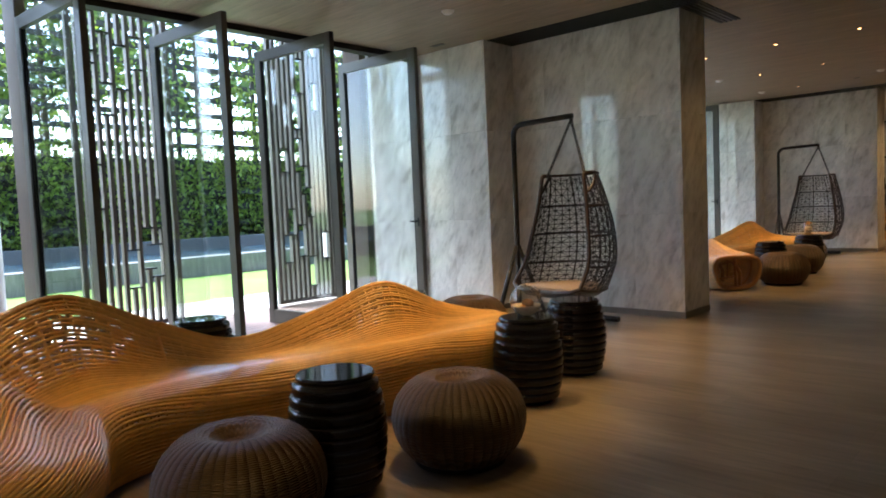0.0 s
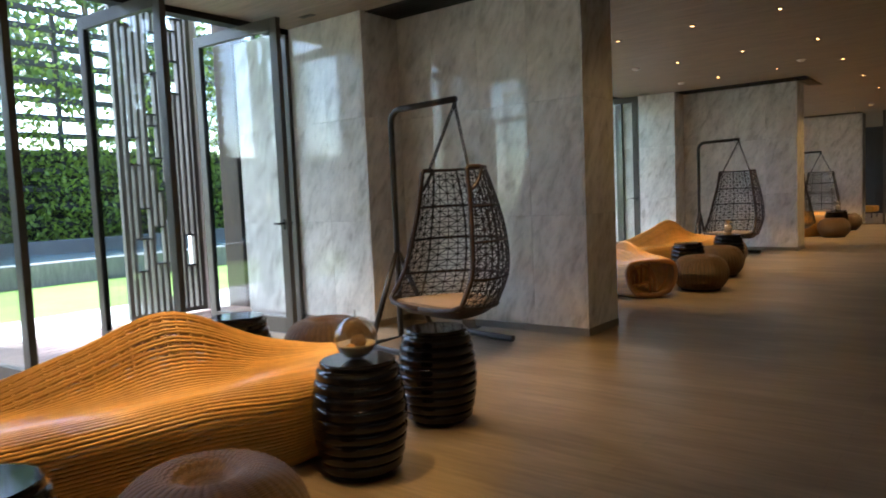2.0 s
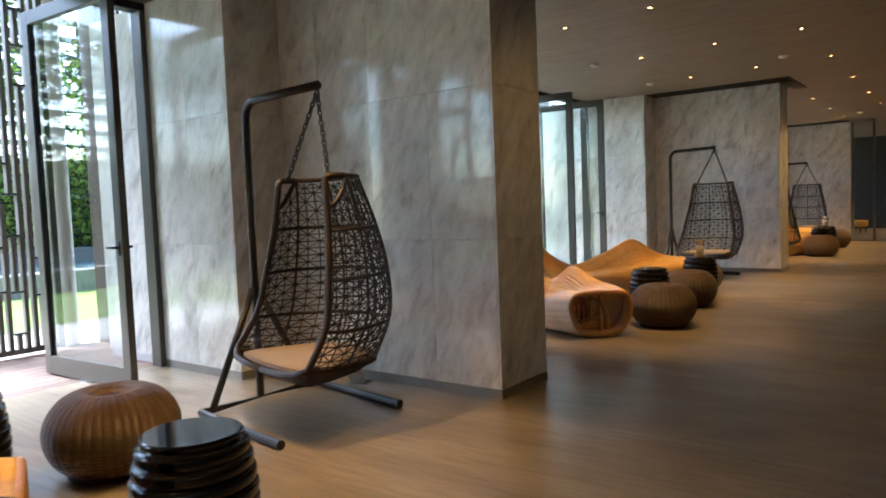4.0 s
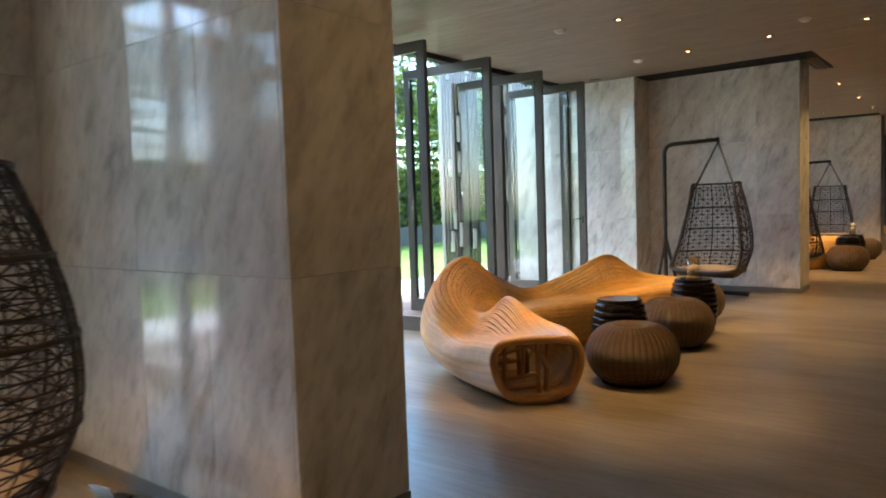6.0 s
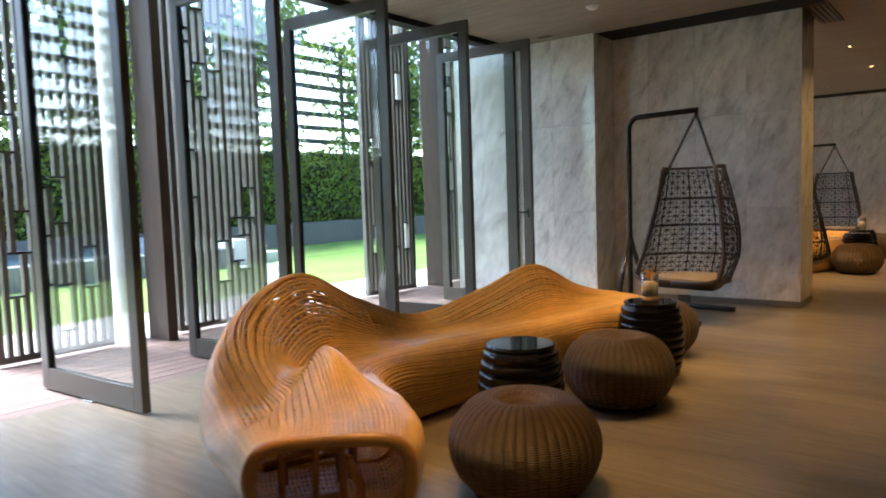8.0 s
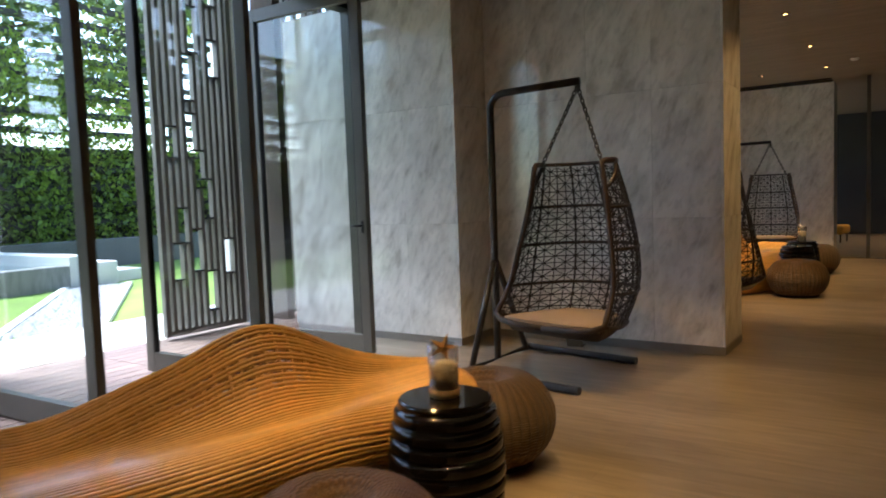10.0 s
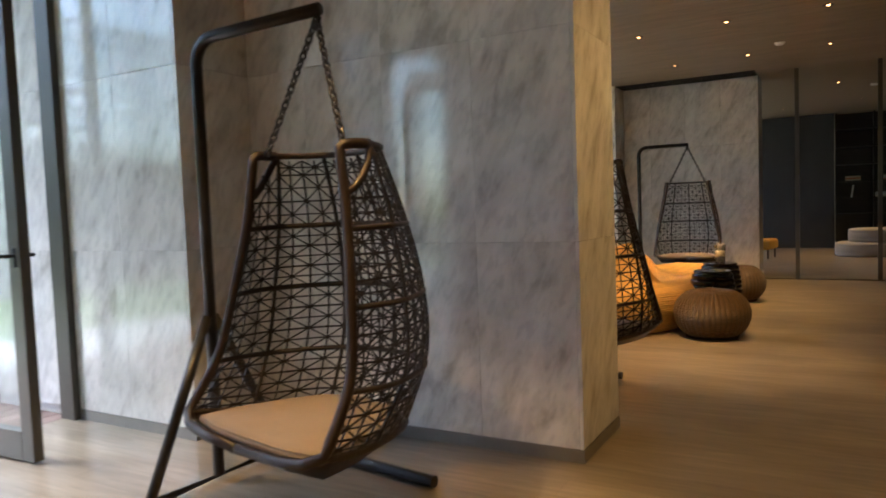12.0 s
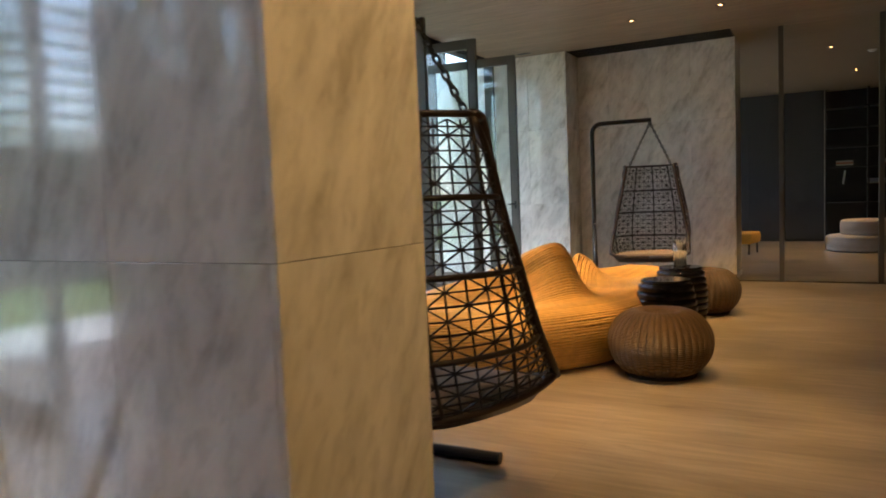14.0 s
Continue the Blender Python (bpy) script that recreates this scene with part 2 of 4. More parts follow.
def wicker_material():
    """Brown canes woven over upright stakes: grooves between stakes, rows that step from stake to stake."""
    m = material("wicker_brown", (0.108, 0.060, 0.021), 0.48, vary=0.3, scale=14, fine=160, bump=0, rnd=0.12)
    nt = m.node_tree
    b = nt.nodes["Principled BSDF"]
    sep = nt.nodes.new("ShaderNodeSeparateXYZ")
    nt.links.new(nt.nodes.new("ShaderNodeTexCoord").outputs["Object"], sep.inputs[0])

    def op(kind, a, c=None, add=None):
        n = nt.nodes.new("ShaderNodeMath")
        n.operation = kind
        for k, v in enumerate((a, c, add)):
            if v is None:
                continue
            if isinstance(v, (int, float)):
                n.inputs[k].default_value = v
            else:
                nt.links.new(v, n.inputs[k])
        return n.outputs[0]

    angle = op("ARCTAN2", sep.outputs["Y"], sep.outputs["X"])
    stake = op("COSINE", op("MULTIPLY", angle, 44.0))
    half = op("SIGN", op("COSINE", op("MULTIPLY", angle, 22.0, None)))
    radius = op("SQRT", op("ADD", op("MULTIPLY", sep.outputs["X"], sep.outputs["X"]), op("MULTIPLY", sep.outputs["Y"], sep.outputs["Y"])))
    along = op("SUBTRACT", sep.outputs["Z"], op("MULTIPLY", radius, 0.9))
    row = op("SINE", op("MULTIPLY_ADD", along, 560.0, op("MULTIPLY", half, 0.9)))
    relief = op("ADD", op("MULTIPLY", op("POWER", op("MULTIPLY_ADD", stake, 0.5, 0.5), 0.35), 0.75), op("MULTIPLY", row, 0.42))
    # colour follows the relief: shade between canes is painted dark into the grooves
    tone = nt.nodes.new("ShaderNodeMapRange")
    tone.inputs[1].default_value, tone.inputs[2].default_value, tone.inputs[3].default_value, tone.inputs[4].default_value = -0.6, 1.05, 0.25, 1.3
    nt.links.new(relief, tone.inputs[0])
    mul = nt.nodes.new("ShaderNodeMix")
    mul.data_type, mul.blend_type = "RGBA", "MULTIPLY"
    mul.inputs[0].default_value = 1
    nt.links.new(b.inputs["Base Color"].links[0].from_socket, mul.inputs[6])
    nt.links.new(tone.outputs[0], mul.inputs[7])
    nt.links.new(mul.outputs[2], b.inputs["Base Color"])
    bp = nt.nodes.new("ShaderNodeBump")
    bp.inputs["Strength"].default_value, bp.inputs["Distance"].default_value = 1.0, 0.008
    nt.links.new(relief, bp.inputs["Height"])
    nt.links.new(bp.outputs[0], b.inputs["Normal"])
    return m


MARBLE = marble_material()
JOINT = material("joint_mortar", (0.72, 0.70, 0.66), 0.8, vary=0.05)
FLOOR = boards_material("oak_floor", (0.247, 0.200, 0.145), (0.288, 0.234, 0.171), 0.36, 0.19, 2.2, False, 0.75, 0.84, 0.24)
FLOOR.node_tree.nodes["Principled BSDF"].inputs["Coat Weight"].default_value = 0.7
FLOOR.node_tree.nodes["Principled BSDF"].inputs["Coat Roughness"].default_value = 0.24
CEILING = boards_material("oak_ceiling", (0.228, 0.176, 0.118), (0.258, 0.201, 0.136), 0.5, 0.14, 2.6, False, 0.9, 0.7)
DECK = material("deck_timber", (0.19, 0.13, 0.11), 0.6, vary=0.25, scale=4, fine=40, stretch=(8, 1, 1), rnd=0.2, bump=0.2)
STONE_DARK = material("core_grey", (0.34, 0.33, 0.31), 0.6)
SKIRT = material("skirting_metal", (0.30, 0.28, 0.25), 0.35, 0.5, vary=0.1)
BRONZE = material("door_frame_paint", (0.105, 0.098, 0.083), 0.38, 0.3, vary=0.12, scale=3, fine=60, bump=0.03)
LATTICE = material("screen_aluminium", (0.145, 0.133, 0.118), 0.45, 0.3, vary=0.12, scale=3, fine=50, bump=0.03)
TIMBER = material("dark_timber", (0.07, 0.046, 0.032), 0.5, vary=0.3, scale=3, fine=30, stretch=(8, 8, 0.6), bump=0.15)
WHITE = material("white_render", (0.78, 0.77, 0.74), 0.7, vary=0.05)
BLACK = material("black_metal", (0.018, 0.018, 0.018), 0.4, 0.4, vary=0.2)
GRILLE = material("grille_black", (0.02, 0.02, 0.02), 0.5, 0.2, vary=0.2)
STEEL = material("gunmetal_paint", (0.045, 0.044, 0.045), 0.32, 0.6, vary=0.2, scale=10, bump=0.04)
CHAIN = material("chain_steel", (0.045, 0.042, 0.04), 0.4, 0.6, vary=0.2)
CHROME = material("steel", (0.5, 0.5, 0.5), 0.25, 1.0, vary=0.1)
RATTAN = material("rattan_honey", (0.66, 0.40, 0.115), 0.34, vary=0.25, scale=3, fine=25, bump=0.1, rnd=0.12, coat=0.55)
RATTAN_PALE = material("rattan_rim", (0.62, 0.36, 0.12), 0.38, vary=0.2, scale=5, fine=60)
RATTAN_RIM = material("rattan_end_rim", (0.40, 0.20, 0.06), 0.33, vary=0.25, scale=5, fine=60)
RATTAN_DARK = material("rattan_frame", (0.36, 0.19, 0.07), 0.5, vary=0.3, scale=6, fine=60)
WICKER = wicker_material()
WICKER_RIM = material("wicker_chair_rim", (0.020, 0.0115, 0.008), 0.42, vary=0.45, scale=12, fine=120, bump=0.35)
WICKER_THIN = material("wicker_chair_cane", (0.020, 0.0135, 0.011), 0.45, vary=0.4, scale=12, fine=120, bump=0.2)
CUSHION = material("cushion_beige", (0.27, 0.215, 0.168), 0.85, vary=0.08, scale=6, fine=400, bump=0.15)
LACQUER = material("black_ceramic", (0.004, 0.004, 0.005), 0.07, vary=0.2, scale=8, fine=40, bump=0.006)
DARK_BASE = material("base_black", (0.012, 0.010, 0.009), 0.7, vary=0.2)
SAND = material("sand", (0.66, 0.56, 0.42), 0.95, vary=0.55, scale=160, fine=500, bump=0.8)
CORAL = material("coral_white", (0.75, 0.70, 0.60), 0.8, vary=0.15, scale=40, fine=300, bump=0.4)
STARFISH = material("starfish_orange", (0.62, 0.33, 0.10), 0.8, vary=0.25, scale=60, fine=400, bump=0.5)
MOSS = material("dry_moss", (0.20, 0.12, 0.05), 0.9, vary=0.4, scale=80, fine=400, bump=0.6)
JUTE = material("jute_band", (0.45, 0.30, 0.14), 0.85, vary=0.25, scale=60, fine=300, bump=0.5)
PANE = pane_material("door_pane", (0.93, 0.96, 0.94))
THIN_GLASS = pane_material("thin_glass", (0.95, 0.965, 0.955), 0.09, 0.85, 2.2)
PANE_CLEAR = pane_material("clear_pane", (0.96, 0.97, 0.96), 0.012, 0.4)
PANE_DARK = pane_material("partition_pane", (0.80, 0.82, 0.76))
WALL_DARK = material("charcoal_panel", (0.028, 0.029, 0.032), 0.5, vary=0.15, scale=2, fine=60)
WALL_PLAIN = material("beige_wall", (0.40, 0.34, 0.27), 0.7, vary=0.08)
SHELF = material("shelf_black", (0.010, 0.010, 0.011), 0.5, vary=0.2)
POUF = material("pouf_grey", (0.33, 0.29, 0.25), 0.9, vary=0.12, scale=10, fine=300, bump=0.3)
MUSTARD = material("mustard_fabric", (0.52, 0.30, 0.05), 0.85, vary=0.12, scale=8, fine=300, bump=0.3)
LAMP_ON = glow_material("lamp_warm", (1.0, 0.46, 0.13), 2.2)
LAMP_TRIM = material("lamp_trim", (0.05, 0.045, 0.04), 0.4, 0.4)
PLASTIC = material("white_plastic", (0.72, 0.70, 0.66), 0.45, vary=0.04)
PAVING = material("pale_paving", (0.62, 0.60, 0.56), 0.75, vary=0.1, scale=1.5, fine=40, bump=0.1, world_space=True)
GRASS = material("lawn", (0.13, 0.21, 0.028), 0.9, vary=0.4, scale=0.7, fine=30, bump=0.5, world_space=True)
SLATE = material("split_slate", (0.20, 0.195, 0.18), 0.6, vary=0.35, scale=3, fine=25, stretch=(5, 5, 1), bump=0.5, world_space=True)
RETAIN = material("grey_render", (0.105, 0.10, 0.085), 0.7, vary=0.15, scale=1.2, fine=30, world_space=True)
PEBBLE = material("grey_pebbles", (0.20, 0.20, 0.215), 0.6, vary=0.4, scale=8, fine=40, rnd=0.0, world_space=True)
WATER = material("pool_water", (0.16, 0.25, 0.25), 0.06, vary=0.1, scale=1.2, fine=6, bump=0.08, world_space=True)
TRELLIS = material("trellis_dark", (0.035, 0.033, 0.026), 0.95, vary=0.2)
BARK = material("bark", (0.10, 0.075, 0.05), 0.9, vary=0.35, scale=6, fine=40, bump=0.5)


def leaf_material(name, color):
    m = material(name, color, 0.5, vary=0.45, scale=0.9, fine=6.0, bump=0, world_space=True)
    nt = m.node_tree
    b = nt.nodes["Principled BSDF"]
    geo = nt.nodes.new("ShaderNodeNewGeometry")
    r = nt.nodes.new("ShaderNodeMapRange")
    r.inputs[3].default_value, r.inputs[4].default_value = 0.55, 1.5
    nt.links.new(geo.outputs["Random Per Island"], r.inputs[0])
    mul = nt.nodes.new("ShaderNodeMix")
    mul.data_type, mul.blend_type = "RGBA", "MULTIPLY"
    mul.inputs[0].default_value = 1
    nt.links.new(b.inputs["Base Color"].links[0].from_socket, mul.inputs[6])
    nt.links.new(r.outputs[0], mul.inputs[7])
    nt.links.new(mul.outputs[2], b.inputs["Base Color"])
    tr, add = nt.nodes.new("ShaderNodeBsdfTranslucent"), nt.nodes.new("ShaderNodeMixShader")
    add.inputs[0].default_value = 0.42
    nt.links.new(mul.outputs[2], tr.inputs[0])
    nt.links.new(b.outputs[0], add.inputs[1])
    nt.links.new(tr.outputs[0], add.inputs[2])
    nt.links.new(add.outputs[0], nt.nodes["Material Output"].inputs[0])
    return m


LEAF = leaf_material("leaf_green", (0.145, 0.205, 0.024))
LEAF_TREE = leaf_material("leaf_tree", (0.075, 0.12, 0.03))


# ---- large structure ----
def structure(name, mesh, mat, label="", category=""):
    ob = part(name, mesh, mat)
    return tagged(ob, label, category, kind="structure")


structure("floor", Mesh().box(-3.22, 7.0, -22.0, 28.0, -0.2, 0.0), FLOOR, "warm brown oak plank floor, matt and faintly streaked", "floor")
structure("ceiling", Mesh().box(-3.3, 7.0, -22.0, 28.0, CEIL, CEIL + 0.3), CEILING, "pale oak boarded ceiling with small downlights", "ceiling")
structure("roof_edge", Mesh().box(-5.35, -3.22, -22.0, 24.0, SOFFIT, SOFFIT + 0.4), WHITE, "white roof overhang above the terrace", "roof")
structure("fascia", Mesh().box(-3.3, -3.22, -22.0, 24.0, CEIL + 0.002, SOFFIT), WHITE, "white fascia above the door heads", "wall")
# three walls out of view, added to close the room against outside light
structure("wall_east", Mesh().box(7.0, 7.2, -22.0, 28.0, 0, CEIL), WALL_PLAIN, "plain beige wall, unseen, added to enclose the room", "wall")
structure("wall_south", Mesh().box(-3.3, 7.0, -22.2, -22.0, 0, CEIL), WALL_PLAIN, "plain beige wall, unseen, added to enclose the room", "wall")
structure("wall_north", Mesh().box(-3.3, 7.0, 28.0, 28.2, 0, CEIL), WALL_PLAIN, "plain beige wall, unseen, added to enclose the room", "wall")


def pier(index, y0):
    """A marble-clad wall pier with its wider column at the facade; the core stands behind slabs of marble."""
    wall = structure("wall_pier_%d" % index, Mesh().box(-2.1, -0.02, y0 + 0.02, y0 + 0.59, 0, CEIL), JOINT, "polished pale grey marble wall pier", "wall")
    col = structure("wall_column_%d" % index, Mesh().box(-4.05, -2.07, y0 - 0.51, y0 + 1.0, 0, CEIL), JOINT, "polished pale grey marble column", "column")
    g = 0.0006
    rows = ((0.064, 1.062), (1.062, 2.075), (2.075, CEIL))

    def slab(parent, a, b, z0, z1, face, plane):
        if face == "y-":
            ms = Mesh().box(a + g, b - g, plane, plane + 0.02, z0 + g, z1 - g, 0.0015)
        elif face == "y+":
            ms = Mesh().box(a + g, b - g, plane - 0.02, plane, z0 + g, z1 - g, 0.0015)
        else:
            ms = Mesh().box(plane - 0.02, plane, a + g, b - g, z0 + g, z1 - g, 0.0015)
        part("marble_slab", ms, MARBLE, parent)

    for z0, z1 in rows:
        for a, b in ((-2.05, -1.62), (-1.62, -1.08), (-1.08, -0.54), (-0.54, -0.02)):
            slab(wall, a, b, z0, z1, "y-", y0)
            slab(wall, a, b, z0, z1, "y+", y0 + 0.61)
        slab(wall, y0, y0 + 0.61, z0, z1, "x", 0.0)
        for a, b in ((-4.05, -3.6), (-3.6, -3.13), (-3.13, -2.6), (-2.6, -2.07)):
            slab(col, a, b, z0, z1, "y-", y0 - 0.53)
            slab(col, a, b, z0, z1, "y+", y0 + 1.02)
        slab(col, y0 - 0.53, y0 + 1.02, z0, z1, "x", -4.03)
        slab(col, y0 - 0.53, y0 - 0.0, z0, z1, "x", -2.05)
        slab(col, y0 + 0.61, y0 + 1.02, z0, z1, "x", -2.05)
    sk = Mesh()
    sk.box(-2.05, 0.004, y0 - 0.004, y0 + 0.015, 0, 0.062)
    sk.box(-0.015, 0.004, y0 + 0.015, y0 + 0.6, 0, 0.062)
    sk.box(-2.05, 0.004, y0 + 0.6, y0 + 0.614, 0, 0.062)
    sk.box(-3.12, -2.046, y0 - 0.534, y0 - 0.515, 0, 0.062)
    sk.box(-2.06, -2.046, y0 - 0.515, y0 - 0.004, 0, 0.062)
    sk.box(-2.06, -2.046, y0 + 0.614, y0 + 1.0, 0, 0.062)
    sk.box(-3.12, -2.046, y0 + 1.0, y0 + 1.024, 0, 0.062)
    structure("baseboard_%d" % index, sk, SKIRT, "thin grey metal baseboard round the marble pier", "baseboard")
    # wide linear air grille set flush in the ceiling, running round the head of the pier
    grille = tagged(new("air_grille"), "black linear slot grille in the ceiling round a pier", "air vent", "air grilles over the piers")
    grille.matrix_basis = pose(0, y0, CEIL)
    reach = 0.0 if index == 4 else 0.235
    back = -0.002 if index == 4 else 0.99
    part("front_panel", Mesh().box(-2.05, reach, -0.46, -0.002, -0.004, 0.0), GRILLE, grille)
    if reach:
        part("end_panel", Mesh().box(0.002, reach, -0.002, back, -0.004, 0.0), GRILLE, grille)
    part("border", Mesh().box(-2.05, reach, -0.46, -0.448, -0.012, -0.004), BLACK, grille)
    if reach:
        part("border", Mesh().box(reach - 0.012, reach, -0.448, back, -0.012, -0.004), BLACK, grille)
    for k in range(8):
        part("slat", Mesh().box(-2.04, reach - 0.014, -0.425 + k * 0.054, -0.408 + k * 0.054, -0.014, -0.004), GRILLE, grille)
    for k in range(4 if reach else 0):
        part("slat", Mesh().box(0.03 + k * 0.05, 0.046 + k * 0.05, 0.0, back, -0.014, -0.004), STEEL, grille)
    return wall


# the pier and open bay south of -BAY are unseen, added to admit more daylight
for i, y0 in enumerate((-2 * BAY, -BAY, 0.0, 8.575, 17.147)):
    pier(i, y0)


def door_mesh():
    """One tall pivot door, 1.24 m wide, turned about its middle; local x runs along the leaf."""
    d = new("pivot_door")
    w, h, t = 0.63, 3.015, 0.028
    part("stile", Mesh().box(-w, -w + 0.095, -t, t, 0.012, h, 0.004), BRONZE, d)
    part("stile", Mesh().box(w - 0.095, w, -t, t, 0.012, h, 0.004), BRONZE, d)
    part("top_rail", Mesh().box(-w + 0.095, w - 0.095, -t, t, h - 0.11, h, 0.003), BRONZE, d)
    part("bottom_rail", Mesh().box(-w + 0.095, w - 0.095, -t, t, 0.012, 0.165, 0.003), BRONZE, d)
    pane = part("pane", Mesh().box(-w + 0.09, w - 0.09, -0.004, 0.004, 0.16, h - 0.105), PANE, d, "clear glass pane")
    pane.visible_shadow = False
    bead = Mesh()
    for s in (-1, 1):
        bead.box(-w + 0.095, -w + 0.107, s * 0.012 - 0.006, s * 0.012 + 0.006, 0.165, h - 0.11)
        bead.box(w - 0.107, w - 0.095, s * 0.012 - 0.006, s * 0.012 + 0.006, 0.165, h - 0.11)
    part("glazing_bead", bead, BLACK, d)
    part("pivot_plate", Mesh().box(-0.07, 0.07, -0.045, 0.045, 0.0, 0.012, 0.003), CHROME, d, "steel floor pivot plate")
    return d


DOOR = tagged(door_mesh(), "tall bronze-framed glass pivot door standing open", "door", "pivot doors of the terrace front", "structure")
HANDLE = Mesh().tube([(0.585, -0.03, 1.08), (0.585, -0.075, 1.08)], 0.011, 8).tube([(0.585, -0.075, 1.08), (0.50, -0.075, 1.08)], 0.010, 8).tube([(0.585, 0.03, 1.08), (0.585, 0.075, 1.08)], 0.011, 8).box(0.572, 0.598, -0.034, 0.034, 1.02, 1.12, 0.003)
first = True
for b in range(-1, 3):
    for k in range(6):
        y = b * BAY + 1.56 + 1.172 * k + (0.02 if b > 0 else 0.0)
        if y > 18 or y < -8:
            continue
        m = pose(-3.17, y, 0, 0, 0, 3.0)
        if first:
            DOOR.matrix_basis, d, first = m, DOOR, False
        else:
            d = copy_thing(DOOR, m)
        if k == 5:
            part("handle", HANDLE.data("handle", BLACK, True), BLACK, d, "black lever handle")

for b in range(-1, 3):
    y0 = b * BAY
    head = Mesh().box(-3.24, -3.10, y0 + 1.02, y0 + BAY - 0.53, 3.03, CEIL)
    structure("door_head_%d" % (b + 2), head, BLACK, "dark metal door head under the ceiling", "door frame")
    for y in (y0 + 1.02, y0 + BAY - 0.58):
        structure("door_jamb", Mesh().box(-3.24, -3.10, y, y + 0.05, 0, 3.03, 0.004), BRONZE, "bronze metal door jamb beside the marble column", "door frame")


def screen(width, seed):
    """A tall screen of upright bars with small rectangular openings."""
    rng = random.Random(seed)
    s = new("lattice_screen")
    h, n = 4.1, 11
    step = width / (n + 1)
    part("frame_post", Mesh().box(-0.025, 0.03, -0.03, 0.03, 0.03, h, 0.004), LATTICE, s)
    part("frame_post", Mesh().box(width - 0.03, width + 0.025, -0.03, 0.03, 0.03, h, 0.004), LATTICE, s)
    part("bottom_rail", Mesh().box(0.03, width - 0.03, -0.028, 0.028, 0.03, 0.085, 0.003), LATTICE, s)
    part("top_rail", Mesh().box(0.03, width - 0.03, -0.028, 0.028, h - 0.05, h, 0.003), LATTICE, s)
    used = {}
    for i in range(2, n, 1):
        if rng.random() < 0.9 and not (i - 1 in used and rng.random() < 0.6):
            used[i] = sorted(rng.uniform(0.12, 3.6) for _ in range(rng.choice((2, 2, 3))))
    for i in range(1, n + 1):
        x = i * step
        z, segs = 0.085, []
        for a in used.get(i, []):
            if a < z + 0.1:
                continue
            e = a + rng.uniform(0.3, 0.48)
            segs.append((z, a))
            z = min(e, h - 0.1)
            for q in (a, z):
                part("cross_bar", Mesh().box(x - step + 0.008, x + step - 0.008, -0.034, 0.034, q - 0.009, q + 0.009), BLACK, s)
        segs.append((z, h - 0.05))
        for a, e in segs:
            part("bar", Mesh().box(x - 0.019, x + 0.019, -0.036, 0.036, a, e, 0.002), LATTICE, s)
    return s


SCREENS = [tagged(screen(0.92 if k == 3 else 1.04, k), "grey metal screen of upright bars with small openings", "screen", "terrace lattice screens") for k in (3, 5)]
placed = [False, False]
for k in range(-3, 5):
    yc = 4.03 + 4.31 * k
    for side in (0, 1):
        m = pose(-4.82, yc - 1.27 if side == 0 else yc + (0.63 if k == -2 else 0.36), 0, 0, 0, 90)
        if not placed[side]:
            SCREENS[side].matrix_basis, placed[side] = m, True
        else:
            copy_thing(SCREENS[side], m)
    col = part("terrace_column", Mesh().lathe([(0.13, -0.03), (0.13, SOFFIT)], 32), WHITE, smooth=True, at=pose(-5.12, yc - (0.03 if k == 0 else 0.17), 0))
    tagged(col, "slim round white terrace column", "column", "terrace columns", "structure")
    post = part("terrace_post", Mesh().box(-0.18, 0.18, -0.05, 0.05, -0.002, SOFFIT, 0.006), TIMBER, at=pose(-4.77, yc + 0.14, 0))
    tagged(post, "dark brown timber post beside the lattice screens", "post", "terrace posts", "structure")

# ---- the garden ----
structure("ground", Mesh().box(-400, -6.5, -300, 300, -0.3, -0.06), GRASS, "bright green clipped lawn", "lawn")
structure("pavement", Mesh().box(-6.5, -4.96, -30, 50, -0.3, -0.03), PAVING, "pale concrete terrace paving", "pavement")
deck = structure("terrace_deck", Mesh().box(-4.96, -3.22, -22, 24, -0.3, -0.035), STONE_DARK, "brown timber deck in front of the doors", "deck")
plank = Mesh().box(0, 0.134, 0, 2.4, 0, 0.03, 0.003).data("plank", DECK)
for i in range(12):
    for j in range(15):
        part("plank", plank, DECK, deck, at=pose(-3.365 - i * 0.142, -12.9 + j * 2.404 + 0.0, -0.032))
slab_data = Mesh().box(0, 0.755, 0, 0.755, 0, 0.022, 0.004).data("paver", PAVING)
pav = bpy.data.objects["pavement"]
for i in range(2):
    for j in range(52):
        part("paver", slab_data, PAVING, pav, at=pose(-6.49 + i * 0.762, -8 + j * 0.762, -0.028))
structure("pool_edge_wall", Mesh().box(-11.4, -11.0, -20, 9.4, -0.2, 0.36, 0.02), SLATE, "low split-slate wall edging the pool", "wall")
structure("water", Mesh().box(-15.0, -11.4, -20, 9.4, -0.3, 0.30), WATER, "still blue-green pool water", "water")
structure("retaining_wall", Mesh().box(-15.4, -15.0, -60, 90, -0.3, 0.62, 0.02), RETAIN, "grey rendered retaining wall behind the pool", "wall")
structure("pool_end_wall", Mesh().box(-15.0, -11.0, 9.4, 9.8, -0.2, 0.52, 0.02), PAVING, "pale stone wall at the end of the pool", "wall")
structure("pool_step", Mesh().box(-13.6, -11.2, 9.8, 10.4, -0.2, 0.36, 0.02).box(-13.4, -11.4, 10.4, 11.0, -0.2, 0.16, 0.02), PAVING, "pale stone steps at the end of the pool", "step")
structure("lawn_far", Mesh().box(-15.0, -11.4, 9.8, 60, -0.1, -0.055), GRASS, "bright green clipped lawn", "lawn")
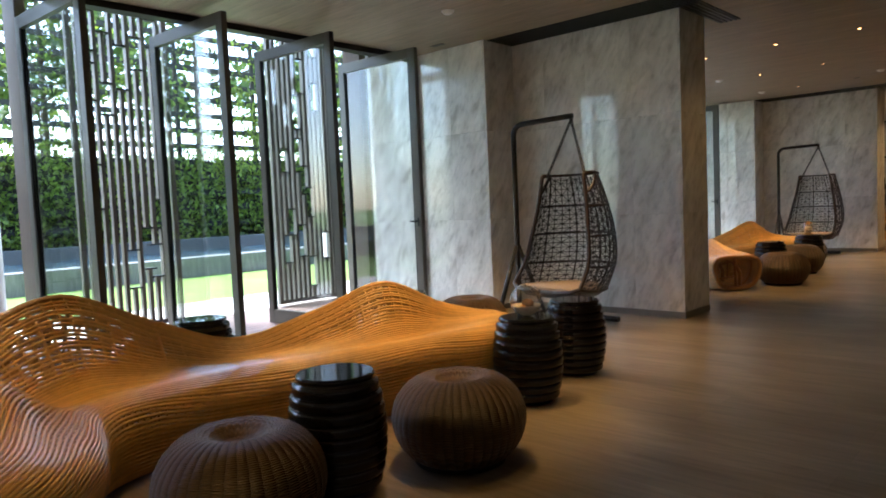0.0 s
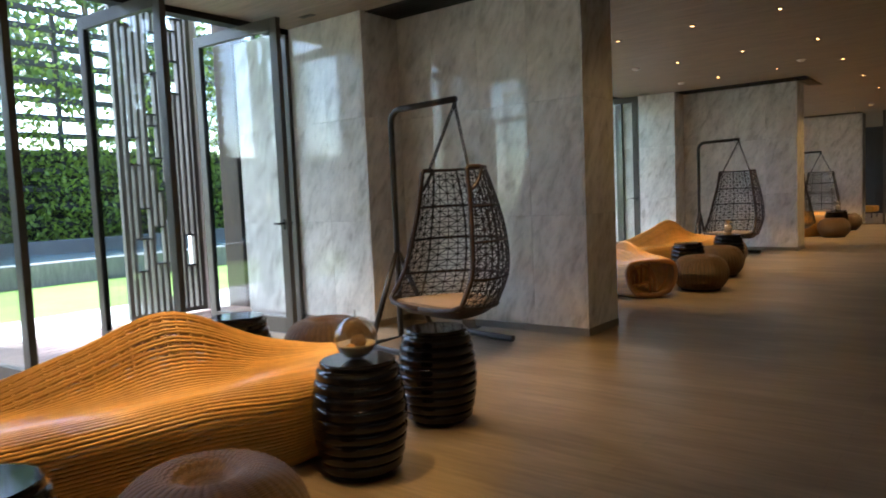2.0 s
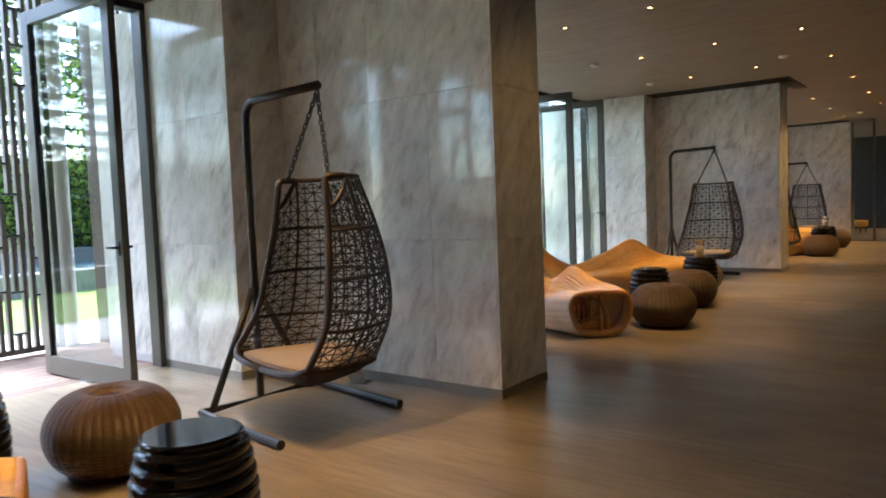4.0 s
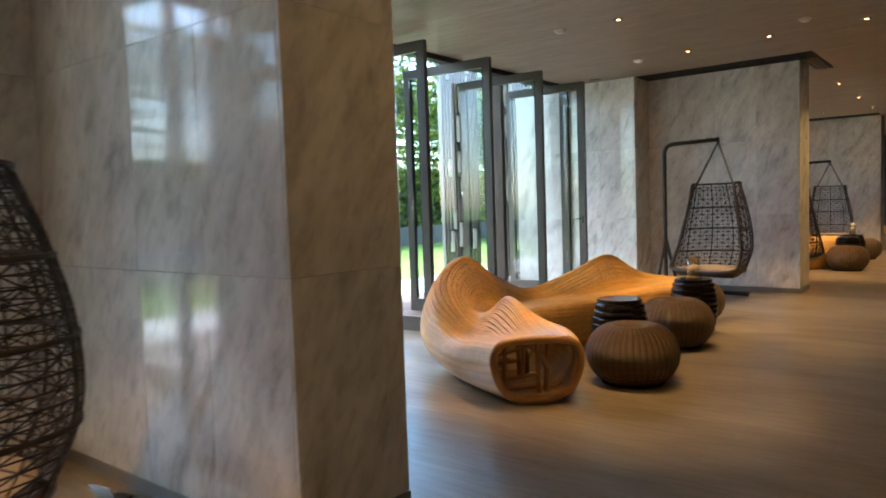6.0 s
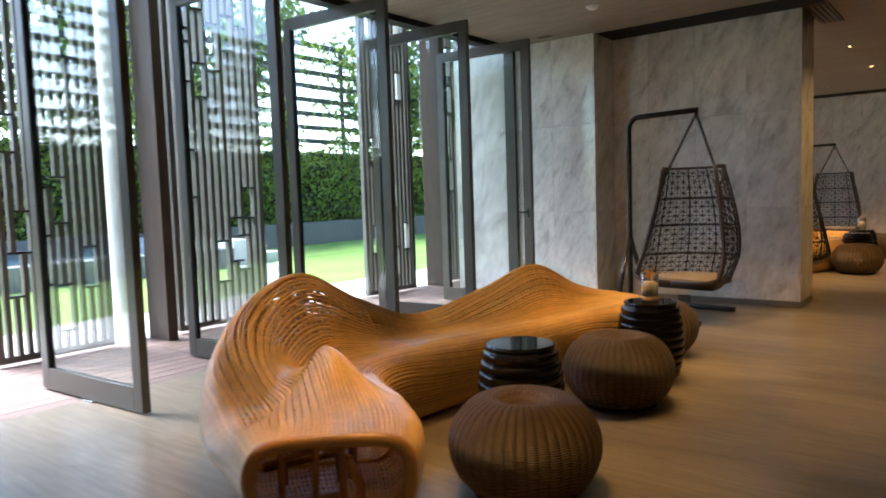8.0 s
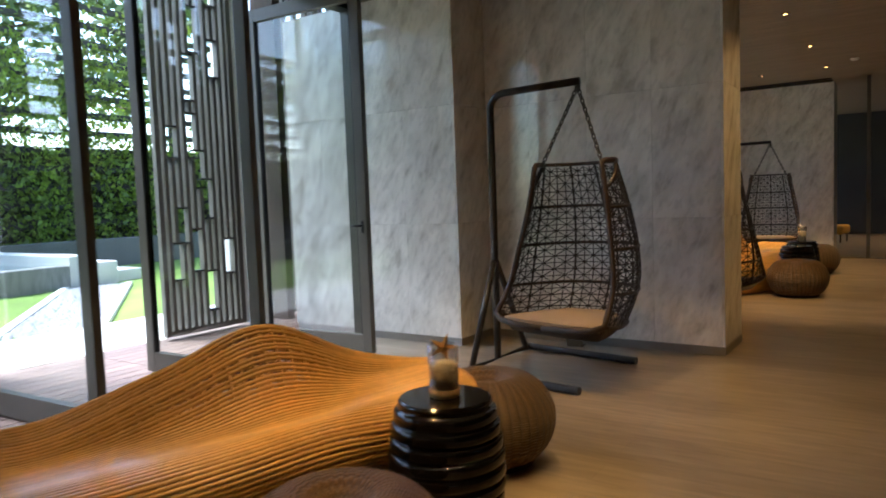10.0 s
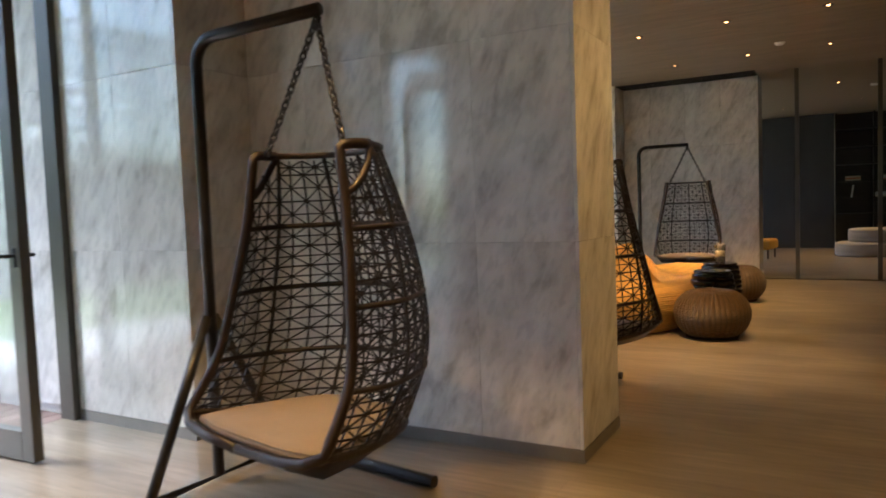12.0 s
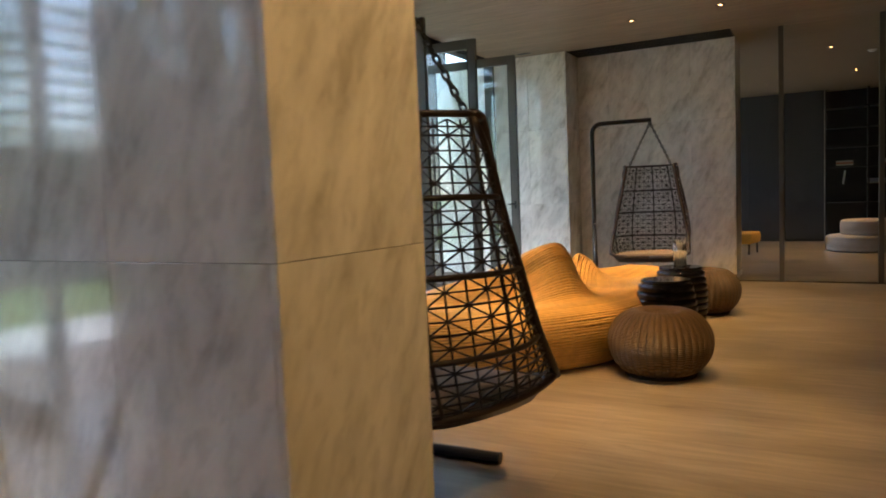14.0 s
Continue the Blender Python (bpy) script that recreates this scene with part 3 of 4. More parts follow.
# a strip of pebbles across the lawn, with pale kerbs
STRIP = pose(-6.5, 6.75, 0, 0, 0, 145)
kerb = structure("kerb_strip", Mesh().box(-0.4, 5.3, -0.56, -0.44, -0.1, 0.0, 0.01).box(-0.4, 5.3, 0.44, 0.56, -0.1, 0.0, 0.01), PAVING, "pale stone kerbs of a pebble strip", "kerb")
kerb.matrix_basis = STRIP
rng = np.random.default_rng(4)
peb = Mesh()
for _ in range(1500):
    x, y, s = rng.uniform(0.0, 5.3), rng.uniform(-0.44, 0.44), rng.uniform(0.03, 0.06)
    q = rng.uniform(0.7, 1.3, 6) * s
    peb.add([(x + q[0], y, -0.04), (x, y + q[1], -0.04), (x - q[2], y, -0.04), (x, y - q[3], -0.04), (x, y, -0.04 + q[4] * 0.7)], [(0, 1, 4), (1, 2, 4), (2, 3, 4), (3, 0, 4)])
tagged(part("pebble_bed", peb, PEBBLE, smooth=True, at=STRIP), "dark grey pebbles filling a strip in the lawn", "pebbles", kind="stuff")
# the green wall: climbers on a dark trellis
trel = thing("trellis", "dark timber trellis overgrown with climbers", "trellis")
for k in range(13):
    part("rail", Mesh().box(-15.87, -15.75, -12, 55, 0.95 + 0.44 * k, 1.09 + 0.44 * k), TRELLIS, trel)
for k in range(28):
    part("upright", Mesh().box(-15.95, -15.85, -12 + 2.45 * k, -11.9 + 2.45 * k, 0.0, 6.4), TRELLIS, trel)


def leaves(n, place, size, seed):
    """n small folded leaves; place(rng) gives a point and how upright it hangs."""
    r = np.random.default_rng(seed)
    ms = Mesh()
    verts, faces = [], []
    for i in range(n):
        p = place(r)
        a = r.normal(size=3)
        a[2] -= 0.7
        a /= np.linalg.norm(a)
        c = np.cross(a, r.normal(size=3))
        c /= np.linalg.norm(c)
        s = size * r.uniform(0.6, 1.5)
        a, c = a * s, c * s * 0.33
        o = len(verts)
        verts += [tuple(p - a * 0.5), tuple(p + c), tuple(p + a * 0.6), tuple(p - c)]
        faces.append((o, o + 1, o + 2, o + 3))
    ms.v, ms.f = verts, faces
    return ms


def climber(r):
    """Dense foliage below, and above it bunches that hang from the rails, thick in some stretches and bare in others."""
    while True:
        y, z = r.uniform(-12, 55), 0.45 + 6.0 * r.random()
        k = noise.noise(Vector((y * 0.8, z * 0.9, 3.0)))
        wide = noise.noise(Vector((y * 0.22, z * 0.25, 11.0)))
        dense = 1.0 if z < 2.9 else min(max(0.10, 0.72 - (z - 2.9) * 0.10 + k * 0.8 + wide * 1.5 + (0.5 if y > 19 else 0.0)), 1.0)
        if r.random() < dense:
            if z > 3.0 and dense < 0.8:
                z = round((z - 0.95) / 0.44) * 0.44 + 1.02 - abs(r.normal()) * 0.13
            return np.array((-15.6 + 0.3 * k + r.uniform(-0.35, 0.25), y, z))


tagged(part("green_wall", leaves(125000, climber, 0.112, 8), LEAF), "dense green climbers covering a tall trellis", "climbing plant", kind="stuff")
# added dark sheet, as high as the dense foliage: deep shade between its leaves
structure("hedge_backing", Mesh().box(-16.4, -16.2, -14, 57, 0, 2.9), TRELLIS, "dark sheet added behind the climbers as shade between the leaves", "fence")


def tree(x, y, h, spread, seed):
    r = random.Random(seed)
    t = thing("garden_tree", "tall leafy tree by the green wall", "tree", pose(x, y, 0), "trees behind the green wall")
    tr = Mesh()
    tr.tube([(0, 0, -0.1), (0.1, 0.05, h * 0.3), (0.0, 0.15, h * 0.65), (0.1, 0.1, h * 0.9)], [0.2, 0.16, 0.1, 0.04], 10)
    tips = []
    for i in range(14):
        z = h * r.uniform(0.45, 0.9)
        a, l = r.uniform(0, 6.28), spread * r.uniform(0.5, 1.0)
        e = (l * math.cos(a), l * math.sin(a), z + l * r.uniform(0.1, 0.6))
        tr.tube([(0.05, 0.1, z), (e[0] * 0.5, e[1] * 0.5, z + 0.35 * (e[2] - z)), e], [0.06, 0.04, 0.012], 6)
        tips += [e, (e[0] * 0.6, e[1] * 0.6, z + 0.5 * (e[2] - z))]
    part("trunk", tr, BARK, t, smooth=True)

    def spot(q):
        e = tips[q.integers(len(tips))]
        return np.array(e) + q.normal(size=3) * (0.55, 0.55, 0.35)

    part("crown", leaves(2600, spot, 0.26, seed), LEAF_TREE, t)


for i, (x, y, h, s) in enumerate(((-14.2, 22.5, 7.0, 2.2), (-20, 0.5, 9, 2.6), (-21, 6, 10, 3.0), (-19.5, 12, 8.5, 2.6), (-22, 18, 10, 3.0), (-20, 25, 9, 2.8), (-21, 34, 10, 3.0))):
    tree(x, y, h, s, 20 + i)


# ---- furniture ----
def drum_stool():
    d = new("drum_stool")
    prof = [(0.0, 0.012), (0.15, 0.012), (0.165, 0.02)]
    z, n = 0.03, 9
    for k in range(n):
        c = (k + 0.5) / n
        r = 0.168 + 0.052 * math.sin(math.pi * (0.06 + 0.86 * c)) ** 0.8
        h = 0.052
        for q in range(7):
            a = math.pi * q / 6
            prof.append((r - 0.008 + 0.012 * math.sin(a) ** 0.6, z + h * (0.5 - 0.5 * math.cos(a)) * 0.98))
        z += h
    prof += [(0.168, z + 0.006), (0.176, z + 0.014), (0.178, z + 0.024), (0.174, z + 0.030)]
    part("body", Mesh().lathe(prof, 56), LACQUER, d, smooth=True)
    part("top", Mesh().lathe([(0.174, z + 0.030), (0.168, z + 0.034), (0.0, z + 0.034)], 56), LACQUER, d, "polished black top")
    part("base_disc", Mesh().lathe([(0.0, 0.0), (0.145, 0.0), (0.15, 0.012), (0.0, 0.0125)], 40), DARK_BASE, d)
    return d


DRUM_TOP = 0.03 + 9 * 0.052 + 0.034


def ottoman():
    o = new("wicker_ottoman")
    keys = [(0.0, 0.365), (0.04, 0.368), (0.08, 0.388), (0.125, 0.413), (0.175, 0.417), (0.235, 0.392), (0.285, 0.345), (0.318, 0.285), (0.330, 0.220), (0.322, 0.155), (0.297, 0.095), (0.262, 0.050), (0.235, 0.028), (0.22, 0.022)]
    prof = [tuple(spline(keys, i * (len(keys) - 1) / 84)) for i in range(85)]

    def rib(t, i):
        # stakes run from the dimple to the foot, canes weave over and under them
        f = min(prof[84 - i][0] / 0.24, 1.0)
        return f * (0.0019 * max(0.0, 0.5 + 0.5 * math.cos(44 * t)) ** 0.35 + 0.0012 * (1 if i % 2 else -1) * (1 if math.cos(22 * t) > 0 else -1))

    prof.reverse()
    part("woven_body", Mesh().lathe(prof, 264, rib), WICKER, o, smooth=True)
    # black disc drawn for the ring of shade at the ottoman's foot
    part("base_disc", Mesh().lathe([(0.0, 0.0), (0.225, 0.0), (0.232, 0.022), (0.2, 0.026), (0.0, 0.026)], 48), DARK_BASE, o, "black base disc standing in for shade under the ottoman")
    return o


DRUM = tagged(drum_stool(), "glossy black ribbed ceramic drum stool", "stool", "drum stools")
OTTO = tagged(ottoman(), "round brown woven wicker ottoman with a dimpled top", "ottoman", "wicker ottomans")
DRUMS = [(0.53, -4.84), (0.40, -3.22), (0.26, -2.45), (-1.25, -2.7), (-1.58, -4.37), (-0.33, 3.58), (-0.27, 5.16), (-0.03, 12.72), (-0.08, 13.6)]
OTTOS = [(0.72, -4.24), (0.58, -5.36), (-1.08, -2.05), (-0.03, 3.12), (-0.22, 4.52), (-0.53, 5.9), (0.06, 12.05), (-0.02, 14.5)]
for src, places in ((DRUM, DRUMS), (OTTO, OTTOS)):
    for i, (x, y) in enumerate(places):
        m = pose(x, y, 0, 0, 0, 37 * i % 180)
        if i == 0:
            src.matrix_basis = m
        else:
            copy_thing(src, m)

# The sculpted sofa: rattan rods run its whole length over changing sections.
# each key: centre x, y, heading; then the section from the inner foot over the seat to the outer foot, as (across, height)
SOFA_KEYS = (
    ((-0.31, 2.24), 45, ((-0.13, 0.02), (-0.26, 0.12), (-0.31, 0.28), (-0.26, 0.41), (-0.02, 0.44), (0.19, 0.43), (0.27, 0.39), (0.30, 0.29), (0.25, 0.12), (0.13, 0.02))),
    ((-0.54, 2.46), 46, ((-0.20, 0.0), (-0.35, 0.15), (-0.37, 0.33), (-0.28, 0.44), (-0.04, 0.46), (0.15, 0.41), (0.31, 0.39), (0.39, 0.30), (0.37, 0.15), (0.20, 0.0))),
    ((-0.84, 2.70), 49, ((-0.24, 0.0), (-0.39, 0.16), (-0.37, 0.34), (-0.21, 0.44), (-0.03, 0.62), (0.10, 0.49), (0.24, 0.37), (0.48, 0.36), (0.52, 0.20), (0.27, 0.0))),
    ((-1.17, 2.95), 36, ((-0.26, 0.0), (-0.36, 0.16), (-0.34, 0.34), (-0.23, 0.40), (-0.07, 0.41), (0.08, 0.45), (0.24, 0.63), (0.43, 0.68), (0.54, 0.31), (0.27, 0.0))),
    ((-1.34, 3.27), 14, ((-0.28, 0.0), (-0.40, 0.17), (-0.40, 0.34), (-0.29, 0.40), (-0.10, 0.40), (0.07, 0.50), (0.18, 0.79), (0.29, 0.84), (0.42, 0.36), (0.24, 0.0))),
    ((-1.36, 3.72), -2, ((-0.28, 0.0), (-0.42, 0.17), (-0.43, 0.35), (-0.31, 0.41), (-0.12, 0.40), (0.07, 0.43), (0.20, 0.60), (0.30, 0.63), (0.39, 0.30), (0.22, 0.0))),
    ((-1.27, 4.15), -8, ((-0.27, 0.0), (-0.41, 0.18), (-0.43, 0.36), (-0.31, 0.42), (-0.12, 0.40), (0.08, 0.40), (0.21, 0.46), (0.31, 0.47), (0.37, 0.24), (0.20, 0.0))),
    ((-1.10, 4.6), -13, ((-0.26, 0.0), (-0.39, 0.18), (-0.42, 0.37), (-0.30, 0.43), (-0.12, 0.41), (0.03, 0.45), (0.13, 0.58), (0.24, 0.60), (0.35, 0.28), (0.20, 0.0))),
    ((-0.95, 4.98), -17, ((-0.25, 0.0), (-0.37, 0.18), (-0.40, 0.37), (-0.29, 0.44), (-0.12, 0.42), (0.01, 0.50), (0.10, 0.69), (0.20, 0.735), (0.33, 0.30), (0.19, 0.0))),
    ((-0.82, 5.4), -20, ((-0.22, 0.0), (-0.34, 0.18), (-0.37, 0.38), (-0.27, 0.45), (-0.10, 0.45), (0.04, 0.48), (0.13, 0.55), (0.22, 0.55), (0.31, 0.27), (0.18, 0.0))),
    ((-0.72, 5.8), -22, ((-0.15, 0.04), (-0.25, 0.2), (-0.28, 0.38), (-0.22, 0.45), (-0.08, 0.47), (0.06, 0.47), (0.15, 0.47), (0.22, 0.42), (0.25, 0.22), (0.14, 0.04))),
)


# where the weave stands open: station and its reach along the sofa, place and its reach round the section
OPEN_WEAVE = ((11, 5, 5.2, 1.0), (22, 6, 6.4, 0.9), (31, 6, 6.0, 0.9), (28, 4, 2.0, 0.6), (38, 5, 1.9, 0.6), (47, 5, 1.9, 0.6), (53, 6, 5.9, 0.9), (61, 5, 6.0, 0.8), (66, 6, 2.0, 0.6), (20, 5, 4.6, 0.6))


def sofa(keys):
    s = new("rattan_sofa")
    n_st, n_rod, last = 78, 124, len(keys) - 1
    stations, share = [], [0.0] * 10
    for i in range(n_st):
        t = last * i / (n_st - 1)
        x, y = spline([k[0] for k in keys], t)
        a = radians(spline([(k[1],) for k in keys], t)[0])
        sec = [spline([k[2][j] for k in keys], t) for j in range(10)]
        stations.append((x, y, Vector((-math.cos(a), -math.sin(a), 0)), [sec[-1]] + sec + sec[:2]))
        for j in range(10):
            p, q = sec[j], sec[(j + 1) % 10]
            share[j] += math.hypot(p[0] - q[0], p[1] - q[1])
    # each stretch of the section gets its share of the rods
    total, edge, marks = sum(share), 0.0, []
    for j in range(10):
        f = share[j] / total * n_rod
        marks += [j + (k - edge) / f for k in range(math.ceil(edge), math.ceil(edge + f))]
        edge += f
    marks = [min(m, 9.999) for m in marks][:n_rod]
    rings = []
    for x, y, left, sec in stations:
        ring = []
        dense = [spline(sec, 1 + q / 24) for q in range(240)]
        cum = [0.0]
        for q in range(240):
            p, r = dense[q], dense[(q + 1) % 240]
            cum.append(cum[-1] + math.hypot(p[0] - r[0], p[1] - r[1]))
        q, st = 0, len(rings)
        for k, m in enumerate(marks):
            # partway between the fixed share and an even spread over this section
            while cum[q + 1] < cum[-1] * k / len(marks):
                q += 1
            even = (q + (cum[-1] * k / len(marks) - cum[q]) / max(cum[q + 1] - cum[q], 1e-6)) / 24
            # rods draw together in pairs where the weave stands open
            pos = 0.35 * m + 0.65 * min(even, 9.999)
            loose = max(max(0.0, 1 - ((st - a) / da) ** 2) * max(0.0, 1 - ((pos - p) / dp) ** 2) for a, da, p, dp in OPEN_WEAVE)
            pos = min(max(pos + (0.011 if k % 2 else -0.011) * min(1.0, 1.6 * loose), 0.0), 9.999)
            u, z = spline(sec, 1 + pos)
            ring.append(Vector((x, y, max(z, 0.010))) + left * u)
        rings.append(ring)
    n_rod = len(marks)
    for k in range(n_rod):
        part("rod", Mesh().tube([rings[i][k] for i in range(n_st)], 0.0088, 6), RATTAN, s, smooth=True)
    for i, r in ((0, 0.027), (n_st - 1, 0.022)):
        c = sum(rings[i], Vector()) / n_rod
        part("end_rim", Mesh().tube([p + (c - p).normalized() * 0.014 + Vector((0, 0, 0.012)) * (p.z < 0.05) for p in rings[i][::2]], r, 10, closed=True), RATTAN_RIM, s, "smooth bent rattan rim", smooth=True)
    for i in (8, 18, 28, 38, 48, 58, 66):
        c = sum(rings[i], Vector()) / n_rod
        part("inner_hoop", Mesh().tube([p + (c - p).normalized() * 0.022 for p in rings[i]], 0.012, 6, closed=True), RATTAN_PALE, s, smooth=True)
    # thin hoops that bind the rods, seen where the rods part
    for i in range(3, n_st - 2):
        c = sum(rings[i], Vector()) / n_rod
        part("binding_hoop", Mesh().tube([p + (c - p).normalized() * 0.004 for p in rings[i]], 0.0078, 4, closed=True), RATTAN, s)
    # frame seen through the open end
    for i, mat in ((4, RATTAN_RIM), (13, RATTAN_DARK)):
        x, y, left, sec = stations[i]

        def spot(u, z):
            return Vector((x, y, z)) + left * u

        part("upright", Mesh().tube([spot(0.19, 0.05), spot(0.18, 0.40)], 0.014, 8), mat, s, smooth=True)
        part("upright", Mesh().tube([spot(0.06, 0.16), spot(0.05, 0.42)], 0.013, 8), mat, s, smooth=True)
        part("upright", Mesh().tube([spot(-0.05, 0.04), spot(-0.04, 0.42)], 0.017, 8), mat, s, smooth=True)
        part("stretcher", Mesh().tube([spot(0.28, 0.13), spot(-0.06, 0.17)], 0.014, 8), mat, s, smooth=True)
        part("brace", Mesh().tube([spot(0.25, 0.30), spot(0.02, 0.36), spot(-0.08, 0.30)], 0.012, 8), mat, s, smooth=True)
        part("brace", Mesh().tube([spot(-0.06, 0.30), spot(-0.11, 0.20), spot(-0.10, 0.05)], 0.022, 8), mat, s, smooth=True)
    return s


SOFA = tagged(sofa(SOFA_KEYS), "wavy sculpted sofa of honey-coloured rattan rods", "sofa", "rattan sofas")
copy_thing(SOFA, pose(0.68, -8.70, 0))
LOW = ((-0.28, 0.0), (-0.42, 0.17), (-0.42, 0.35), (-0.30, 0.42), (-0.12, 0.41), (0.06, 0.42), (0.20, 0.47), (0.30, 0.47), (0.36, 0.24), (0.20, 0.0))
MID = ((-0.28, 0.0), (-0.42, 0.17), (-0.42, 0.35), (-0.30, 0.42), (-0.12, 0.42), (0.04, 0.46), (0.16, 0.61), (0.27, 0.63), (0.36, 0.28), (0.20, 0.0))
HIGH = ((-0.28, 0.0), (-0.42, 0.17), (-0.42, 0.35), (-0.32, 0.42), (-0.20, 0.47), (-0.10, 0.64), (-0.02, 0.78), (0.09, 0.80), (0.30, 0.38), (0.19, 0.0))
CORNER_KEYS = (
    ((-2.12, 11.60), -78, SOFA_KEYS[0][2]), ((-1.57, 11.70), -78, LOW), ((-1.02, 11.90), -64, MID), ((-0.68, 12.22), -38, HIGH), ((-0.58, 12.58), -14, MID),
    ((-0.60, 13.0), 2, LOW), ((-0.66, 13.4), 4, MID), ((-0.64, 13.75), -2, LOW), ((-0.54, 14.2), -12, SOFA_KEYS[-1][2]),
)
tagged(sofa(CORNER_KEYS), "wavy sculpted corner sofa of honey-coloured rattan rods", "sofa", "rattan sofas")


def chair_shell(a, v):
    """A point of the chair's basket: a from 0 (left rim) round the back to 1 (right rim), v from 0 (top) to 1 (seat)."""
    r, yr, w, yb, z, zr = spline(((0.262, -0.145, 0.285, 0.18, 1.495, 1.495), (0.308, -0.165, 0.345, 0.285, 1.21, 1.20), (0.36, -0.21, 0.398, 0.35, 0.93, 0.92), (0.405, -0.27, 0.422, 0.35, 0.64, 0.65), (0.425, -0.41, 0.38, 0.24, 0.37, 0.43)), v * 4)
    pts = ((-r, yr), (-w, yr + 0.38 * (yb - yr)), (-0.62 * w, yb - 0.12 * (yb - yr)), (0, yb), (0.62 * w, yb - 0.12 * (yb - yr)), (w, yr + 0.38 * (yb - yr)), (r, yr))
    x, y = spline(pts, a * 6)
    x *= 1.08
    f = abs(2 * a - 1) ** 3
    return Vector((x, y, z + (zr - z) * f))


def swing_chair(turn):
    """turn: degrees by which the basket has swung round from its stand."""
    s = new("hanging_chair")
    swung = pose(0, 0, 0, 0, 0, turn)
    # stand
    stand = part("stand_base", Mesh().tube([(0.22, -0.60, 0.028), (-0.72, -0.46, 0.028), (-0.68, 0.48, 0.028), (0.27, 0.34, 0.028)], 0.027, 12), STEEL, s, "dark metal floor frame", smooth=False)
    bend = [(-0.71 + 0.12 * (1 - math.cos(q * math.pi / 16)), 0.0, 1.93 + 0.12 * math.sin(q * math.pi / 16)) for q in range(9)]
    part("post_and_arm", Mesh().tube([(-0.71, 0.0, 0.03)] + bend + [(0.015, 0.0, 2.065)], 0.027, 12), STEEL, s, "bent metal post", smooth=True)
    part("brace", Mesh().tube([(-0.715, -0.38, 0.03), (-0.71, -0.02, 0.78)], 0.024, 10), STEEL, s, smooth=True)
    part("brace", Mesh().tube([(-0.685, 0.42, 0.03), (-0.71, 0.02, 0.78)], 0.024, 10), STEEL, s, smooth=True)
    # chain: links from the hook to both handles
    for side in (-1, 1):
        ch = Mesh()
        a, b = Vector((0, 0, 2.03)), Vector((side * 0.256, -0.10, 1.485))
        n = 17
        d = (b - a).normalized()
        u = d.cross(Vector((0, 1, 0))).normalized()
        w = d.cross(u)
        for k in range(n):
            c = a.lerp(b, (k + 0.5) / n)
            e = u if k % 2 else w
            ch.tube([c + d * (0.024 * math.cos(q * math.pi / 4)) + e * (0.0125 * math.sin(q * math.pi / 4)) for q in range(8)], 0.006, 6, closed=True)
        part("chain", ch, CHAIN, s, "steel link chain", smooth=True, at=swung)
    part("hook", Mesh().tube([(0, 0, 2.045), (0.02, 0, 2.03), (0.012, 0, 2.0), (-0.012, 0, 2.0), (-0.02, 0, 2.03)], 0.006, 6, closed=True), BLACK, s, smooth=True, at=swung)
    # rims down both sides, top edge, seat edge
    for side in (0, 1):
        sg = -1 if side == 0 else 1
        line = [chair_shell(side, i / 16) for i in range(17)]
        top = [chair_shell(side + (0.17 if side == 0 else -0.17) * (1 - i / 4), 0.0 if i < 3 else 0.004) for i in range(4)]
        line[0] = chair_shell(side, 0.025)
        part("rim", Mesh().tube(top + line + [Vector((sg * 0.385, -0.445, 0.40)), Vector((sg * 0.25, -0.455, 0.385)), Vector((0, -0.46, 0.38))], 0.021, 8), WICKER_RIM, s, "thick brown wrapped cane rim", smooth=True, at=swung)
        hole = [chair_shell((0.17 * i / 8) if side == 0 else 1 - 0.17 * i / 8, 0.165 - 0.15 * (i / 8) ** 2.2) for i in range(9)]
        part("handle_loop", Mesh().tube(hole, 0.016, 6), WICKER_RIM, s, smooth=True, at=swung)
    part("top_edge", Mesh().tube([chair_shell(0.15 + 0.7 * i / 20, 0) for i in range(21)], 0.014, 8), WICKER_RIM, s, smooth=True, at=swung)
    part("seat_edge", Mesh().tube([chair_shell(i / 24, 1.0) for i in range(25)], 0.016, 8), WICKER_RIM, s, smooth=True, at=swung)
    for v in (0.27, 0.52, 0.78):
        part("cross_rib", Mesh().tube([chair_shell(i / 30, v) for i in range(31)], 0.0118, 6), WICKER_THIN, s, smooth=True, at=swung)
    for a in (0.18, 0.34, 0.5, 0.66, 0.82):
        part("upright_rib", Mesh().tube([chair_shell(a, i / 20) for i in range(21)], 0.0088, 6), WICKER_THIN, s, smooth=True, at=swung)
    # the cane web: squares crossed by stars
    web = Mesh()
    na = 12
    edges = [0.0, 0.09, 0.18, 0.26, 0.34, 0.42, 0.5, 0.58, 0.66, 0.74, 0.82, 0.91, 1.0]
    rows = [0.03] + [0.27 * (i + 1) / 3 for i in range(3)] + [0.27 + 0.25 * (i + 1) / 3 for i in range(3)] + [0.52 + 0.26 * (i + 1) / 3 for i in range(3)] + [0.78 + 0.22 * (i + 1) / 3 for i in range(3)]
    P = lambda a, v: chair_shell(a, v)
